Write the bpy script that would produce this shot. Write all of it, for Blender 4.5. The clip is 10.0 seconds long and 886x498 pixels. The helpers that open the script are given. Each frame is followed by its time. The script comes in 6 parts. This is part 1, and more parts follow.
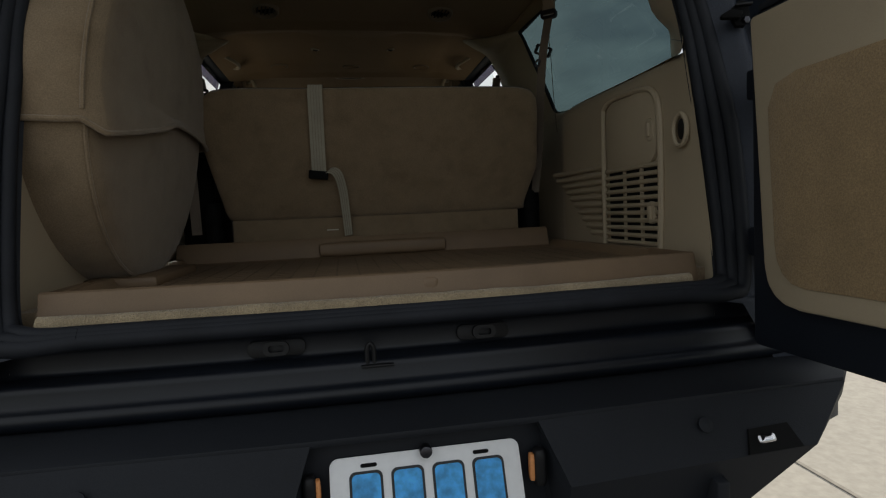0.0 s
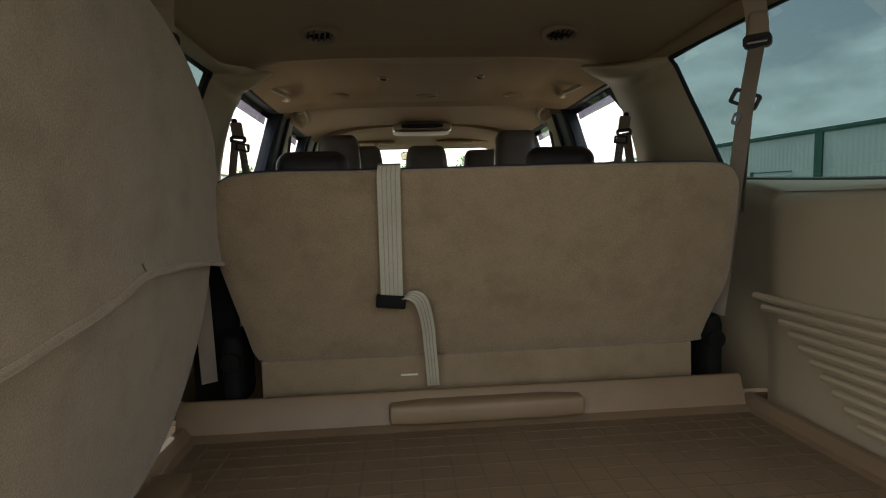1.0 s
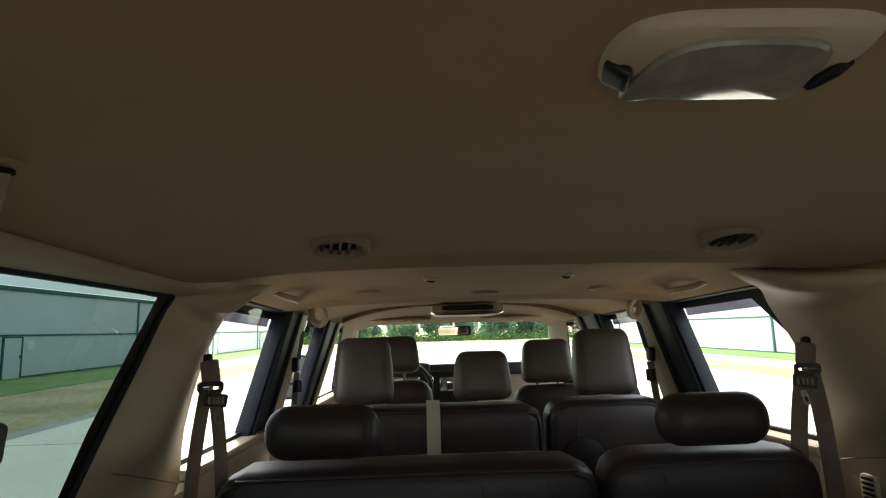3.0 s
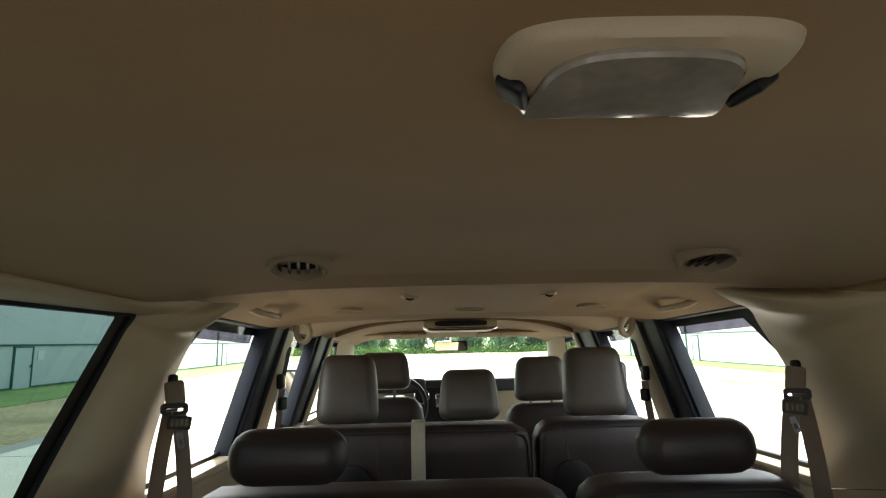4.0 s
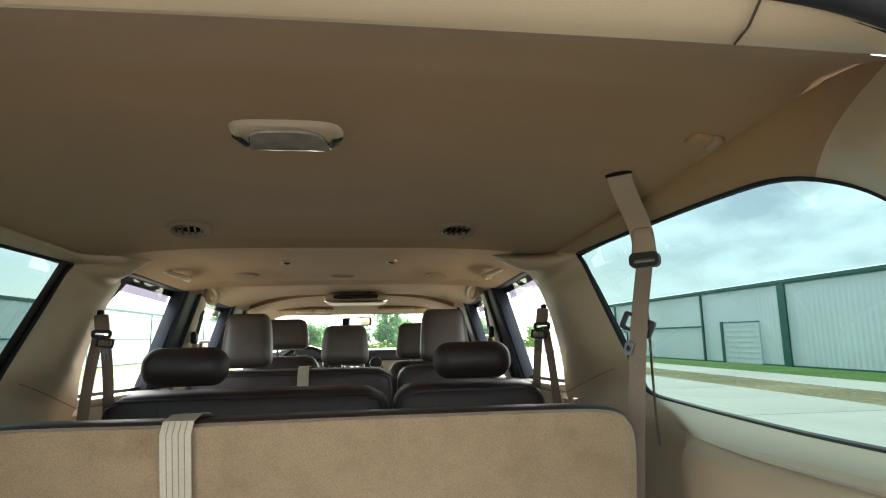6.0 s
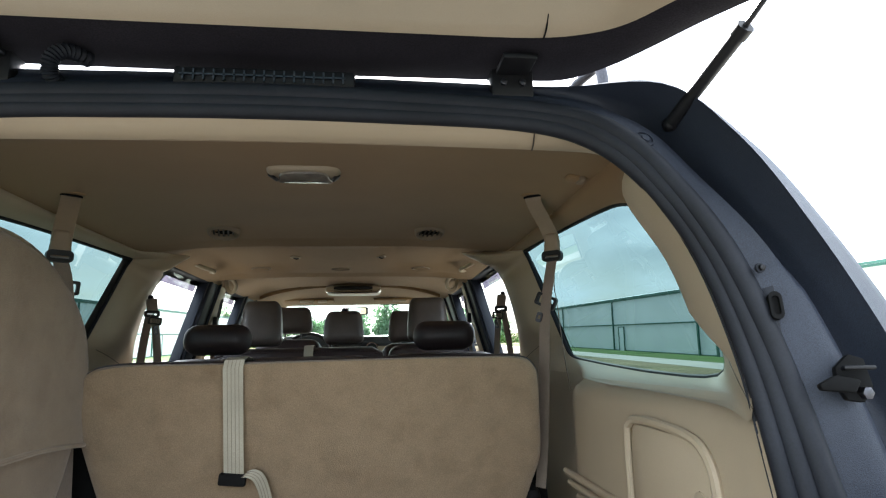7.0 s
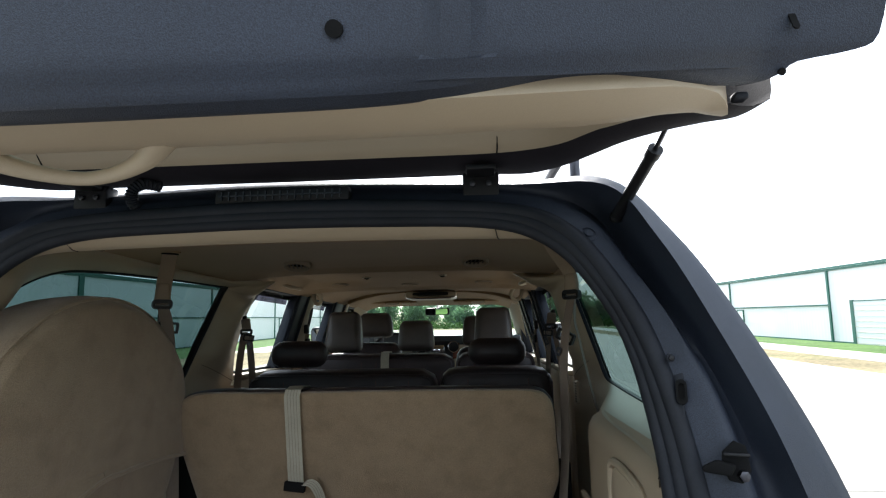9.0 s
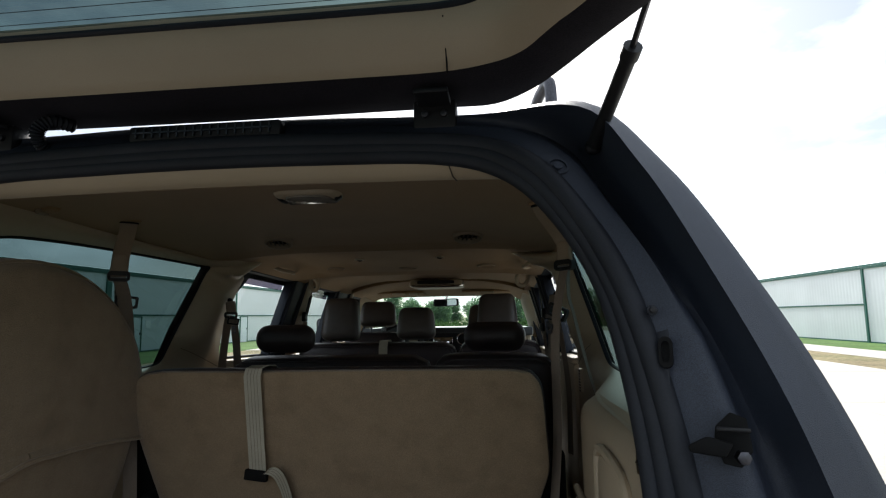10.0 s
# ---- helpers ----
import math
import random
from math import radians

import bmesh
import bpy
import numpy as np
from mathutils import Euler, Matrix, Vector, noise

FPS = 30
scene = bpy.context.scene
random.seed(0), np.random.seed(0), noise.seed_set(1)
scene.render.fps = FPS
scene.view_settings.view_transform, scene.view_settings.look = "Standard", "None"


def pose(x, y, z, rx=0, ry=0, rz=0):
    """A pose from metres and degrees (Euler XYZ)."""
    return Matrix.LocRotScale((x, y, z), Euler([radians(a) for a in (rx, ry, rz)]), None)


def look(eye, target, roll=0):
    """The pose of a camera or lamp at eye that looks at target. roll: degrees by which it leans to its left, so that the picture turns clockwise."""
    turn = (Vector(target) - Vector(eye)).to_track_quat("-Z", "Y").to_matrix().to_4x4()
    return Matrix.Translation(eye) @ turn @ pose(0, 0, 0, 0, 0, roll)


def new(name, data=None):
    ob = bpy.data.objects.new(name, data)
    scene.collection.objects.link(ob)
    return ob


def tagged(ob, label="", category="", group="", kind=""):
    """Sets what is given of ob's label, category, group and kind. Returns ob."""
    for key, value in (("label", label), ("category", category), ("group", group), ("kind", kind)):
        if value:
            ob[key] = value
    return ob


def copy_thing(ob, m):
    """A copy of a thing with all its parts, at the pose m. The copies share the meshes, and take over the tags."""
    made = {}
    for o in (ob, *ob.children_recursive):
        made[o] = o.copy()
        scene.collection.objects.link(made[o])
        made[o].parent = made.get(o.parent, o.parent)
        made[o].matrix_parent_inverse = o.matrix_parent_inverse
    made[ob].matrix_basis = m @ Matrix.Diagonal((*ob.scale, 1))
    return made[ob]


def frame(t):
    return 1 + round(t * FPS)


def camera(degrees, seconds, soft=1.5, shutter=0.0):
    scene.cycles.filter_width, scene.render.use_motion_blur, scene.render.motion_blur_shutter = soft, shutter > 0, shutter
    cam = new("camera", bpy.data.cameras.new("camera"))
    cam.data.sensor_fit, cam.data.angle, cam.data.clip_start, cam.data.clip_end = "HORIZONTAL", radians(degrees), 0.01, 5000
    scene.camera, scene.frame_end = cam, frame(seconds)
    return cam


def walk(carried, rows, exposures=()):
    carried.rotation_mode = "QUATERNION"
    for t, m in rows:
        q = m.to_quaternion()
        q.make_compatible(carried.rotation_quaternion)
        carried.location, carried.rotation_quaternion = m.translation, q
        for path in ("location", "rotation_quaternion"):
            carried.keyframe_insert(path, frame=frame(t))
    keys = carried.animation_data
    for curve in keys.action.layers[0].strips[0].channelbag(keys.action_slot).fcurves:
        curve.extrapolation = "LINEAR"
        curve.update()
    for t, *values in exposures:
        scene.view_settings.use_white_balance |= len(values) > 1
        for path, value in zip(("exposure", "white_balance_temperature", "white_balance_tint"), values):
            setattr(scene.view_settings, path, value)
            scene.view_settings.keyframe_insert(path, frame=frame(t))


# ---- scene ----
cam = camera(76.9, 10.0, soft=1.2)
PATH = [
    (0, (-0.098, -1.165, 0.989), (0.249, 0.801, 0.859), -2.6),
    (0.5, (-0.073, -0.76, 1.153), (0.138, 1.224, 1.021), -2.1),
    (1, (-0.146, -0.429, 1.322), (0.006, 1.561, 1.192), -1.7),
    (1.5, (-0.188, -0.168, 1.464), (-0.059, 1.826, 1.386), -1.4),
    (2, (-0.182, 0.082, 1.565), (-0.082, 2.078, 1.638), -1.8),
    (2.5, (-0.213, 0.221, 1.632), (-0.128, 2.202, 1.892), -1.5),
    (2.7, (-0.2209, 0.2559, 1.6534), (-0.0958, 3.2164, 2.1223), -1.6),
    (3.8, (-0.176, 0.345, 1.716), (-0.0745, 3.2895, 2.2835), -1.4),
    (4, (-0.132, 0.333, 1.701), (-0.084, 2.294, 2.091), -1.3),
    (4.5, (-0.026, 0.29, 1.681), (0.05, 2.253, 2.059), -1.4),
    (5, (0.055, 0.18, 1.637), (0.172, 2.14, 2.019), -1.4),
    (5.5, (0.119, -0.013, 1.575), (0.306, 1.94, 1.962), -1.4),
    (5.7, (0.1340, -0.1010, 1.5522), (0.4606, 2.8268, 2.1189), -1.5),
    (6.8, (0.1620, -0.6313, 1.4260), (0.5420, 2.2881, 2.0010), -1.38),
    (7, (0.1767, -0.7200, 1.4262), (0.4169, 1.2318, 1.7905), -1.39),
    (7.5, (0.1858, -0.7960, 1.4609), (0.3711, 1.1696, 1.7805), -1.29),
    (8, (0.2315, -0.8757, 1.5331), (0.3698, 1.0939, 1.8515), -0.97),
    (8.5, (0.3412, -0.9824, 1.5949), (0.3316, 0.9938, 1.9026), -1.03),
    (9, (0.3989, -0.9492, 1.5693), (0.2681, 1.0224, 1.8781), -1.02),
    (9.5, (0.4356, -0.8120, 1.5393), (0.2308, 1.1531, 1.8494), -0.76),
    (10, (0.5125, -0.7540, 1.5001), (0.2977, 1.2103, 1.8086), -0.73),
]
EXPOSURES = [(0.0, -0.1, 6800, 10), (0.5, 1.0, 6800, 10), (1.0, 1.6, 7000, 10), (2.0, 1.9, 7000, 10), (2.7, 2.1, 6900, 10), (4.0, 2.7, 6900, 10), (5.0, 3.1, 6900, 10), (5.7, 3.2, 6900, 10), (7.0, 2.6, 6200, 10), (7.8, 2.3, 6150, 10), (8.5, 1.9, 6050, 10), (9.3, 1.3, 6100, 10), (10.0, 0.8, 6250, 10)]
walk(cam, [(t, look(eye, target, roll)) for t, eye, target, roll in PATH], EXPOSURES)

# ---------------------------------------------------------------- light
GROUND = -0.18
world = bpy.data.worlds.new("world")
scene.world = world
world.use_nodes = True
wn, wl = world.node_tree.nodes, world.node_tree.links
wn.clear()
sky = wn.new("ShaderNodeTexSky")
sky.sky_type, sky.sun_disc = "NISHITA", False
sky.sun_elevation, sky.sun_rotation = radians(36), radians(-4)
sky.air_density, sky.dust_density = 1.0, 2.0
coord = wn.new("ShaderNodeTexCoord")
mapping = wn.new("ShaderNodeMapping")
mapping.inputs["Scale"].default_value = (1.0, 1.0, 2.6)
clouds = wn.new("ShaderNodeTexNoise")
clouds.inputs["Scale"].default_value, clouds.inputs["Detail"].default_value = 4.5, 7.0
clouds.inputs["Roughness"].default_value = 0.55
ramp = wn.new("ShaderNodeValToRGB")
ramp.color_ramp.elements[0].position, ramp.color_ramp.elements[1].position = 0.40, 0.62
ramp.color_ramp.elements[0].color, ramp.color_ramp.elements[1].color = (0.22,) * 3 + (1,), (1, 1, 1, 1)
cloud_mix = wn.new("ShaderNodeMix")
cloud_mix.data_type = "RGBA"
cloud_mix.inputs["B"].default_value = (12.5, 13.2, 13.8, 1)
back = wn.new("ShaderNodeBackground")
back.inputs["Strength"].default_value = 0.072
wout = wn.new("ShaderNodeOutputWorld")
wl.new(coord.outputs["Generated"], mapping.inputs["Vector"])
wl.new(mapping.outputs["Vector"], clouds.inputs["Vector"])
wl.new(clouds.outputs["Fac"], ramp.inputs["Fac"])
wl.new(ramp.outputs["Color"], cloud_mix.inputs["Factor"])
wl.new(sky.outputs["Color"], cloud_mix.inputs["A"])
wl.new(cloud_mix.outputs["Result"], back.inputs["Color"])
wl.new(back.outputs["Background"], wout.inputs["Surface"])
sun = new("sun", bpy.data.lights.new("sun", "SUN"))
sun.data.energy, sun.data.angle, sun.data.color = 5.6, radians(14), (1.0, 0.95, 0.88)
sun.matrix_world = look((40 * math.sin(radians(-4)), 40 * math.cos(radians(-4)), 29), (0, 0, 0))


# ---------------------------------------------------------------- materials
def nodes_of(name):
    m = bpy.data.materials.new(name)
    m.use_nodes = True
    n, l = m.node_tree.nodes, m.node_tree.links
    return m, n, l, n["Principled BSDF"]


def surface(name, colour, rough=0.6, metal=0.0, grain=400.0, grain_amt=0.12, blotch=6.0, blotch_amt=0.15,
            bump=0.15, depth=0.001, coat=0.0, stain=None, sheen=0.0, spec=0.5, stretch=(1, 1, 1), rnd=0.0):
    """A painted, woven or moulded surface: fine grain, broad variation, relief."""
    m, n, l, b = nodes_of(name)
    tc = n.new("ShaderNodeTexCoord")
    mp = n.new("ShaderNodeMapping")
    mp.inputs["Scale"].default_value = stretch
    l.new(tc.outputs["Object"], mp.inputs["Vector"])
    fine = n.new("ShaderNodeTexNoise")
    fine.inputs["Scale"].default_value, fine.inputs["Detail"].default_value = grain, 3
    wide = n.new("ShaderNodeTexNoise")
    wide.inputs["Scale"].default_value, wide.inputs["Detail"].default_value = blotch, 5
    l.new(mp.outputs["Vector"], fine.inputs["Vector"])
    l.new(tc.outputs["Object"], wide.inputs["Vector"])

    def spread(node, amount):
        r = n.new("ShaderNodeMapRange")
        r.inputs["From Min"].default_value, r.inputs["From Max"].default_value = 0.3, 0.7
        r.inputs["To Min"].default_value, r.inputs["To Max"].default_value = 1 - amount, 1 + amount
        l.new(node.outputs["Fac"], r.inputs["Value"])
        return r
    k = n.new("ShaderNodeMath")
    k.operation = "MULTIPLY"
    l.new(spread(fine, grain_amt).outputs["Result"], k.inputs[0])
    l.new(spread(wide, blotch_amt).outputs["Result"], k.inputs[1])
    factor = k
    if rnd:
        info = n.new("ShaderNodeObjectInfo")
        r = n.new("ShaderNodeMapRange")
        r.inputs["To Min"].default_value, r.inputs["To Max"].default_value = 1 - rnd, 1 + rnd
        l.new(info.outputs["Random"], r.inputs["Value"])
        factor = n.new("ShaderNodeMath")
        factor.operation = "MULTIPLY"
        l.new(k.outputs[0], factor.inputs[0])
        l.new(r.outputs["Result"], factor.inputs[1])
    tint = n.new("ShaderNodeVectorMath")
    tint.operation = "SCALE"
    l.new(factor.outputs[0], tint.inputs["Scale"])
    if stain:
        mix = n.new("ShaderNodeMix")
        mix.data_type = "RGBA"
        mix.inputs["A"].default_value, mix.inputs["B"].default_value = (*colour, 1), (*stain, 1)
        spots = n.new("ShaderNodeTexNoise")
        spots.inputs["Scale"].default_value, spots.inputs["Detail"].default_value = blotch * 0.6, 7
        r = n.new("ShaderNodeMapRange")
        r.inputs["From Min"].default_value, r.inputs["From Max"].default_value = 0.5, 0.72
        l.new(tc.outputs["Object"], spots.inputs["Vector"])
        l.new(spots.outputs["Fac"], r.inputs["Value"])
        l.new(r.outputs["Result"], mix.inputs["Factor"])
        l.new(mix.outputs["Result"], tint.inputs[0])
    else:
        tint.inputs[0].default_value = colour
    l.new(tint.outputs["Vector"], b.inputs["Base Color"])
    b.inputs["Roughness"].default_value, b.inputs["Metallic"].default_value = rough, metal
    b.inputs["Specular IOR Level"].default_value = spec
    if coat:
        b.inputs["Coat Weight"].default_value, b.inputs["Coat Roughness"].default_value = coat, 0.12
    if sheen:
        b.inputs["Sheen Weight"].default_value, b.inputs["Sheen Roughness"].default_value = sheen, 0.5
    if bump:
        bp = n.new("ShaderNodeBump")
        bp.inputs["Strength"].default_value, bp.inputs["Distance"].default_value = bump, depth
        l.new(fine.outputs["Fac"], bp.inputs["Height"])
        l.new(bp.outputs["Normal"], b.inputs["Normal"])
    return m


def pane_glass(name, tint):
    """Thin sheet glass: tinted see-through with a gloss that rises at grazing angles."""
    m, n, l, b = nodes_of(name)
    n.remove(b)
    clear, gloss, mix, fr = n.new("ShaderNodeBsdfTransparent"), n.new("ShaderNodeBsdfGlossy"), n.new("ShaderNodeMixShader"), n.new("ShaderNodeLayerWeight")
    clear.inputs["Color"].default_value = (*tint, 1)
    gloss.inputs["Roughness"].default_value = 0.02
    steep, rise = n.new("ShaderNodeMath"), n.new("ShaderNodeMath")
    steep.operation, rise.operation = "POWER", "MULTIPLY_ADD"
    steep.inputs[1].default_value = 5.0
    rise.inputs[1].default_value, rise.inputs[2].default_value = 0.6, 0.045
    l.new(fr.outputs["Facing"], steep.inputs[0])
    l.new(steep.outputs[0], rise.inputs[0])
    l.new(rise.outputs[0], mix.inputs["Fac"])
    l.new(clear.outputs["BSDF"], mix.inputs[1])
    l.new(gloss.outputs["BSDF"], mix.inputs[2])
    l.new(mix.outputs["Shader"], n["Material Output"].inputs["Surface"])
    return m


def corrugated(name, colour, pitch):
    """Ribbed sheet metal; ribs upright, a pitch apart."""
    m = surface(name, colour, 0.45, 0.0, 40, 0.03, 0.5, 0.05, 0)
    n, l = m.node_tree.nodes, m.node_tree.links
    tc, wave, bp = n.new("ShaderNodeTexCoord"), n.new("ShaderNodeTexWave"), n.new("ShaderNodeBump")
    wave.bands_direction = "Y"
    wave.inputs["Scale"].default_value = 6.2832 / pitch / 20.0
    bp.inputs["Strength"].default_value, bp.inputs["Distance"].default_value = 0.4, 0.012
    l.new(tc.outputs["Object"], wave.inputs["Vector"])
    l.new(wave.outputs["Fac"], bp.inputs["Height"])
    l.new(bp.outputs["Normal"], n["Principled BSDF"].inputs["Normal"])
    return m


TAN = (0.408, 0.333, 0.232)
M_TRIM = surface("tan_moulded_plastic", TAN, 0.55, grain=900, grain_amt=0.05, blotch=3, blotch_amt=0.06, bump=0.2, depth=0.0006)
M_HEAD = surface("tan_headliner_cloth", (0.272, 0.176, 0.090), 0.95, grain=1400, grain_amt=0.12, blotch=4, blotch_amt=0.06, bump=0.35, depth=0.0006, sheen=0.1, spec=0.1)
M_CARPET = surface("tan_carpet", (0.258, 0.190, 0.120), 0.98, grain=420, grain_amt=0.17, blotch=22, blotch_amt=0.07, bump=0.7, depth=0.002, sheen=0.3, spec=0.05, stain=(0.218, 0.156, 0.096))
M_INSET = surface("golden_tan_carpet", (0.300, 0.208, 0.112), 0.98, grain=420, grain_amt=0.2, blotch=16, blotch_amt=0.10, bump=0.7, depth=0.002, sheen=0.2, spec=0.05)
M_FUZZ = surface("cream_tufted_carpet", (0.355, 0.280, 0.178), 1.0, grain=330, grain_amt=0.22, blotch=14, blotch_amt=0.18, bump=1.0, depth=0.004, sheen=0.3, spec=0.05)
M_MAT = surface("tan_rubber_mat", (0.205, 0.137, 0.080), 0.55, grain=500, grain_amt=0.08, blotch=5, blotch_amt=0.14, bump=0.25, depth=0.0008, stain=(0.185, 0.122, 0.075))
# the mat's rubber, darkened to paint the shade in its grooves
M_GROOVE_SHADE = surface("tan_rubber_groove_shade", (0.160, 0.110, 0.068), 0.65, grain=500, grain_amt=0.08, bump=0.1)
M_LEATHER = surface("dark_brown_leather", (0.033, 0.023, 0.024), 0.50, grain=260, grain_amt=0.15, blotch=9, blotch_amt=0.2, bump=0.3, depth=0.0012)
# the same leather for headrests, its sheen put into a lighter, greyer colour
M_LEATHER_LIT = surface("lit_brown_leather", (0.082, 0.068, 0.062), 0.42, grain=260, grain_amt=0.12, blotch=9, blotch_amt=0.15, bump=0.3, depth=0.0012)
M_STITCH = surface("rust_thread", (0.085, 0.038, 0.030), 0.8, grain=900, grain_amt=0.3, bump=0.3)
M_RUBBER = surface("black_rubber", (0.013, 0.015, 0.020), 0.62, grain=300, grain_amt=0.1, blotch=12, blotch_amt=0.2, bump=0.15, depth=0.001, spec=0.28)
M_LINER = surface("dark_textured_body_coating", (0.023, 0.029, 0.043), 0.52, grain=760, grain_amt=0.42, blotch=5, blotch_amt=0.2, bump=0.6, depth=0.0012, spec=0.38)
M_PAINT = surface("dark_navy_paint", (0.010, 0.013, 0.020), 0.60, grain=200, grain_amt=0.08, blotch=4, blotch_amt=0.2, bump=0.05, spec=0.22)
M_FLANGE = surface("matt_dark_flange_coating", (0.021, 0.019, 0.023), 0.85, grain=420, grain_amt=0.25, blotch=7, blotch_amt=0.2, bump=0.35, depth=0.001, spec=0.12)
M_BUMPER = surface("black_powder_coat", (0.0130, 0.0152, 0.0195), 0.62, grain=500, grain_amt=0.15, blotch=4, blotch_amt=0.15, bump=0.4, depth=0.001, spec=0.25)
M_NAVY = surface("navy_door_frame", (0.010, 0.014, 0.024), 0.58, grain=300, grain_amt=0.1, blotch=6, blotch_amt=0.15, bump=0.1, depth=0.0006, spec=0.35)
M_BLACK = surface("black_plastic", (0.009, 0.009, 0.010), 0.48, grain=500, grain_amt=0.1, bump=0.1, spec=0.32)
M_SILL = surface("black_gloss_sill_paint", (0.0065, 0.0085, 0.0130), 0.40, grain=200, grain_amt=0.08, blotch=5, blotch_amt=0.3, bump=0.06, depth=0.0006, spec=0.4)
# black for dull plastic fittings, and for shade painted into gaps, slots and holes
M_DARK = surface("black_plastic_and_shade", (0.006, 0.006, 0.006), 0.8, grain=300, bump=0, spec=0.15)
M_WEB = surface("tan_seat_belt_webbing", (0.21, 0.168, 0.13), 0.75, grain=1500, grain_amt=0.2, blotch=20, blotch_amt=0.08, bump=0.4, depth=0.0006, stretch=(1, 1, 0.2))
M_SLEEVE = surface("brown_tan_belt_sleeve", (0.27, 0.208, 0.142), 0.65, grain=1200, grain_amt=0.1, blotch=20, blotch_amt=0.08, bump=0.25, depth=0.0006)
M_STRAP = surface("cream_strap_webbing", (0.40, 0.37, 0.285), 0.8, grain=1300, grain_amt=0.15, blotch=12, blotch_amt=0.1, bump=0.4, depth=0.0006, stretch=(1, 1, 0.2))
M_RIM = surface("brown_vent_rim", (0.235, 0.175, 0.115), 0.7, grain=700, grain_amt=0.06, bump=0.1, depth=0.0006)
M_VENT = surface("dark_brown_louvre", (0.046, 0.035, 0.026), 0.5, grain=500, bump=0.1)
M_METAL = surface("zinc_metal", (0.45, 0.45, 0.46), 0.35, 1.0, grain=300, grain_amt=0.15, bump=0.1)
M_STEEL = surface("dark_steel", (0.09, 0.09, 0.10), 0.4, 1.0, grain=300, grain_amt=0.2, bump=0.1)
M_CHROME = surface("chrome", (0.75, 0.75, 0.77), 0.08, 1.0, grain=50, grain_amt=0.02, bump=0)
M_LENS = surface("milky_lamp_lens", (0.24, 0.215, 0.18), 0.10, grain=120, grain_amt=0.05, blotch=40, blotch_amt=0.2, bump=0.0, coat=0.6)
M_WOOD = surface("red_brown_wood_veneer", (0.13, 0.035, 0.018), 0.25, grain=60, grain_amt=0.3, blotch=10, blotch_amt=0.3, bump=0, coat=0.5, stretch=(1, 1, 8))
M_DASH = surface("dark_grey_dash", (0.035, 0.04, 0.045), 0.6, grain=700, grain_amt=0.1, bump=0.2)
M_WHITE = surface("white_enamel", (0.86, 0.87, 0.88), 0.35, grain=80, grain_amt=0.02, blotch=10, blotch_amt=0.03, bump=0)
M_BLUE = surface("bright_blue_print", (0.05, 0.38, 0.82), 0.4, grain=60, grain_amt=0.25, blotch=30, blotch_amt=0.2, bump=0)
M_INK = surface("black_print", (0.012, 0.012, 0.014), 0.4, bump=0)
M_AMBER = surface("amber_lens", (0.80, 0.33, 0.12), 0.2, grain=200, grain_amt=0.1, bump=0, coat=0.5)
M_PAPER = surface("pale_label", (0.62, 0.58, 0.48), 0.7, bump=0)
M_PRIVACY = pane_glass("privacy_glass", (0.092, 0.138, 0.141))
M_CLEAR = pane_glass("clear_glass", (0.94, 0.97, 0.96))
M_SCREEN = pane_glass("green_tinted_windscreen", (0.74, 0.87, 0.82))
M_VISOR = pane_glass("smoked_visor", (0.10, 0.09, 0.12))
M_MIRROR = surface("mirror", (0.85, 0.87, 0.88), 0.02, 1.0, bump=0, grain_amt=0, blotch_amt=0)
M_CONC = surface("pale_concrete", (0.37, 0.35, 0.305), 0.85, grain=30, grain_amt=0.10, blotch=0.35, blotch_amt=0.12, bump=0.3, depth=0.004, stain=(0.31, 0.29, 0.25))
# dark ground; its tone sets how much light bounces in from behind
M_APRON = surface("dark_apron", (0.14, 0.138, 0.135), 0.9, grain=60, grain_amt=0.35, blotch=0.6, blotch_amt=0.2, bump=0.5, depth=0.004)
M_GRASS = surface("dry_grass", (0.20, 0.168, 0.095), 0.95, grain=6, grain_amt=0.35, blotch=0.35, blotch_amt=0.3, bump=0.8, depth=0.03, stain=(0.115, 0.118, 0.05), spec=0.1)
M_GREEN = surface("green_grass", (0.065, 0.125, 0.03), 0.95, grain=6, grain_amt=0.3, blotch=0.5, blotch_amt=0.25, bump=0.8, depth=0.03, spec=0.1)
M_SHEET = corrugated("white_ribbed_sheet", (0.68, 0.72, 0.74), 0.3)
M_SHEETP = surface("white_flat_sheet", (0.66, 0.71, 0.74), 0.5, grain=20, grain_amt=0.03, blotch=0.3, blotch_amt=0.05, bump=0)
M_TRIMG = surface("green_steel_trim", (0.012, 0.10, 0.075), 0.45, grain=30, grain_amt=0.1, blotch=1, blotch_amt=0.15, bump=0)
M_LEAF = surface("tree_leaves", (0.120, 0.205, 0.125), 0.75, grain=3, grain_amt=0.35, blotch=0.4, blotch_amt=0.35, bump=0, spec=0.2)
leaf_nodes, leaf_links = M_LEAF.node_tree.nodes, M_LEAF.node_tree.links
leaf_through, leaf_mix = leaf_nodes.new("ShaderNodeBsdfTranslucent"), leaf_nodes.new("ShaderNodeMixShader")
leaf_through.inputs["Color"].default_value = (0.12, 0.21, 0.10, 1)
leaf_mix.inputs["Fac"].default_value = 0.5
leaf_links.new(leaf_nodes["Principled BSDF"].outputs["BSDF"], leaf_mix.inputs[1])
leaf_links.new(leaf_through.outputs["BSDF"], leaf_mix.inputs[2])
leaf_links.new(leaf_mix.outputs["Shader"], leaf_nodes["Material Output"].inputs["Surface"])
M_BARK = surface("bark", (0.10, 0.075, 0.05), 0.9, grain=12, grain_amt=0.3, bump=0.6, depth=0.02)


# ---------------------------------------------------------------- mesh helpers
WORLD = {}


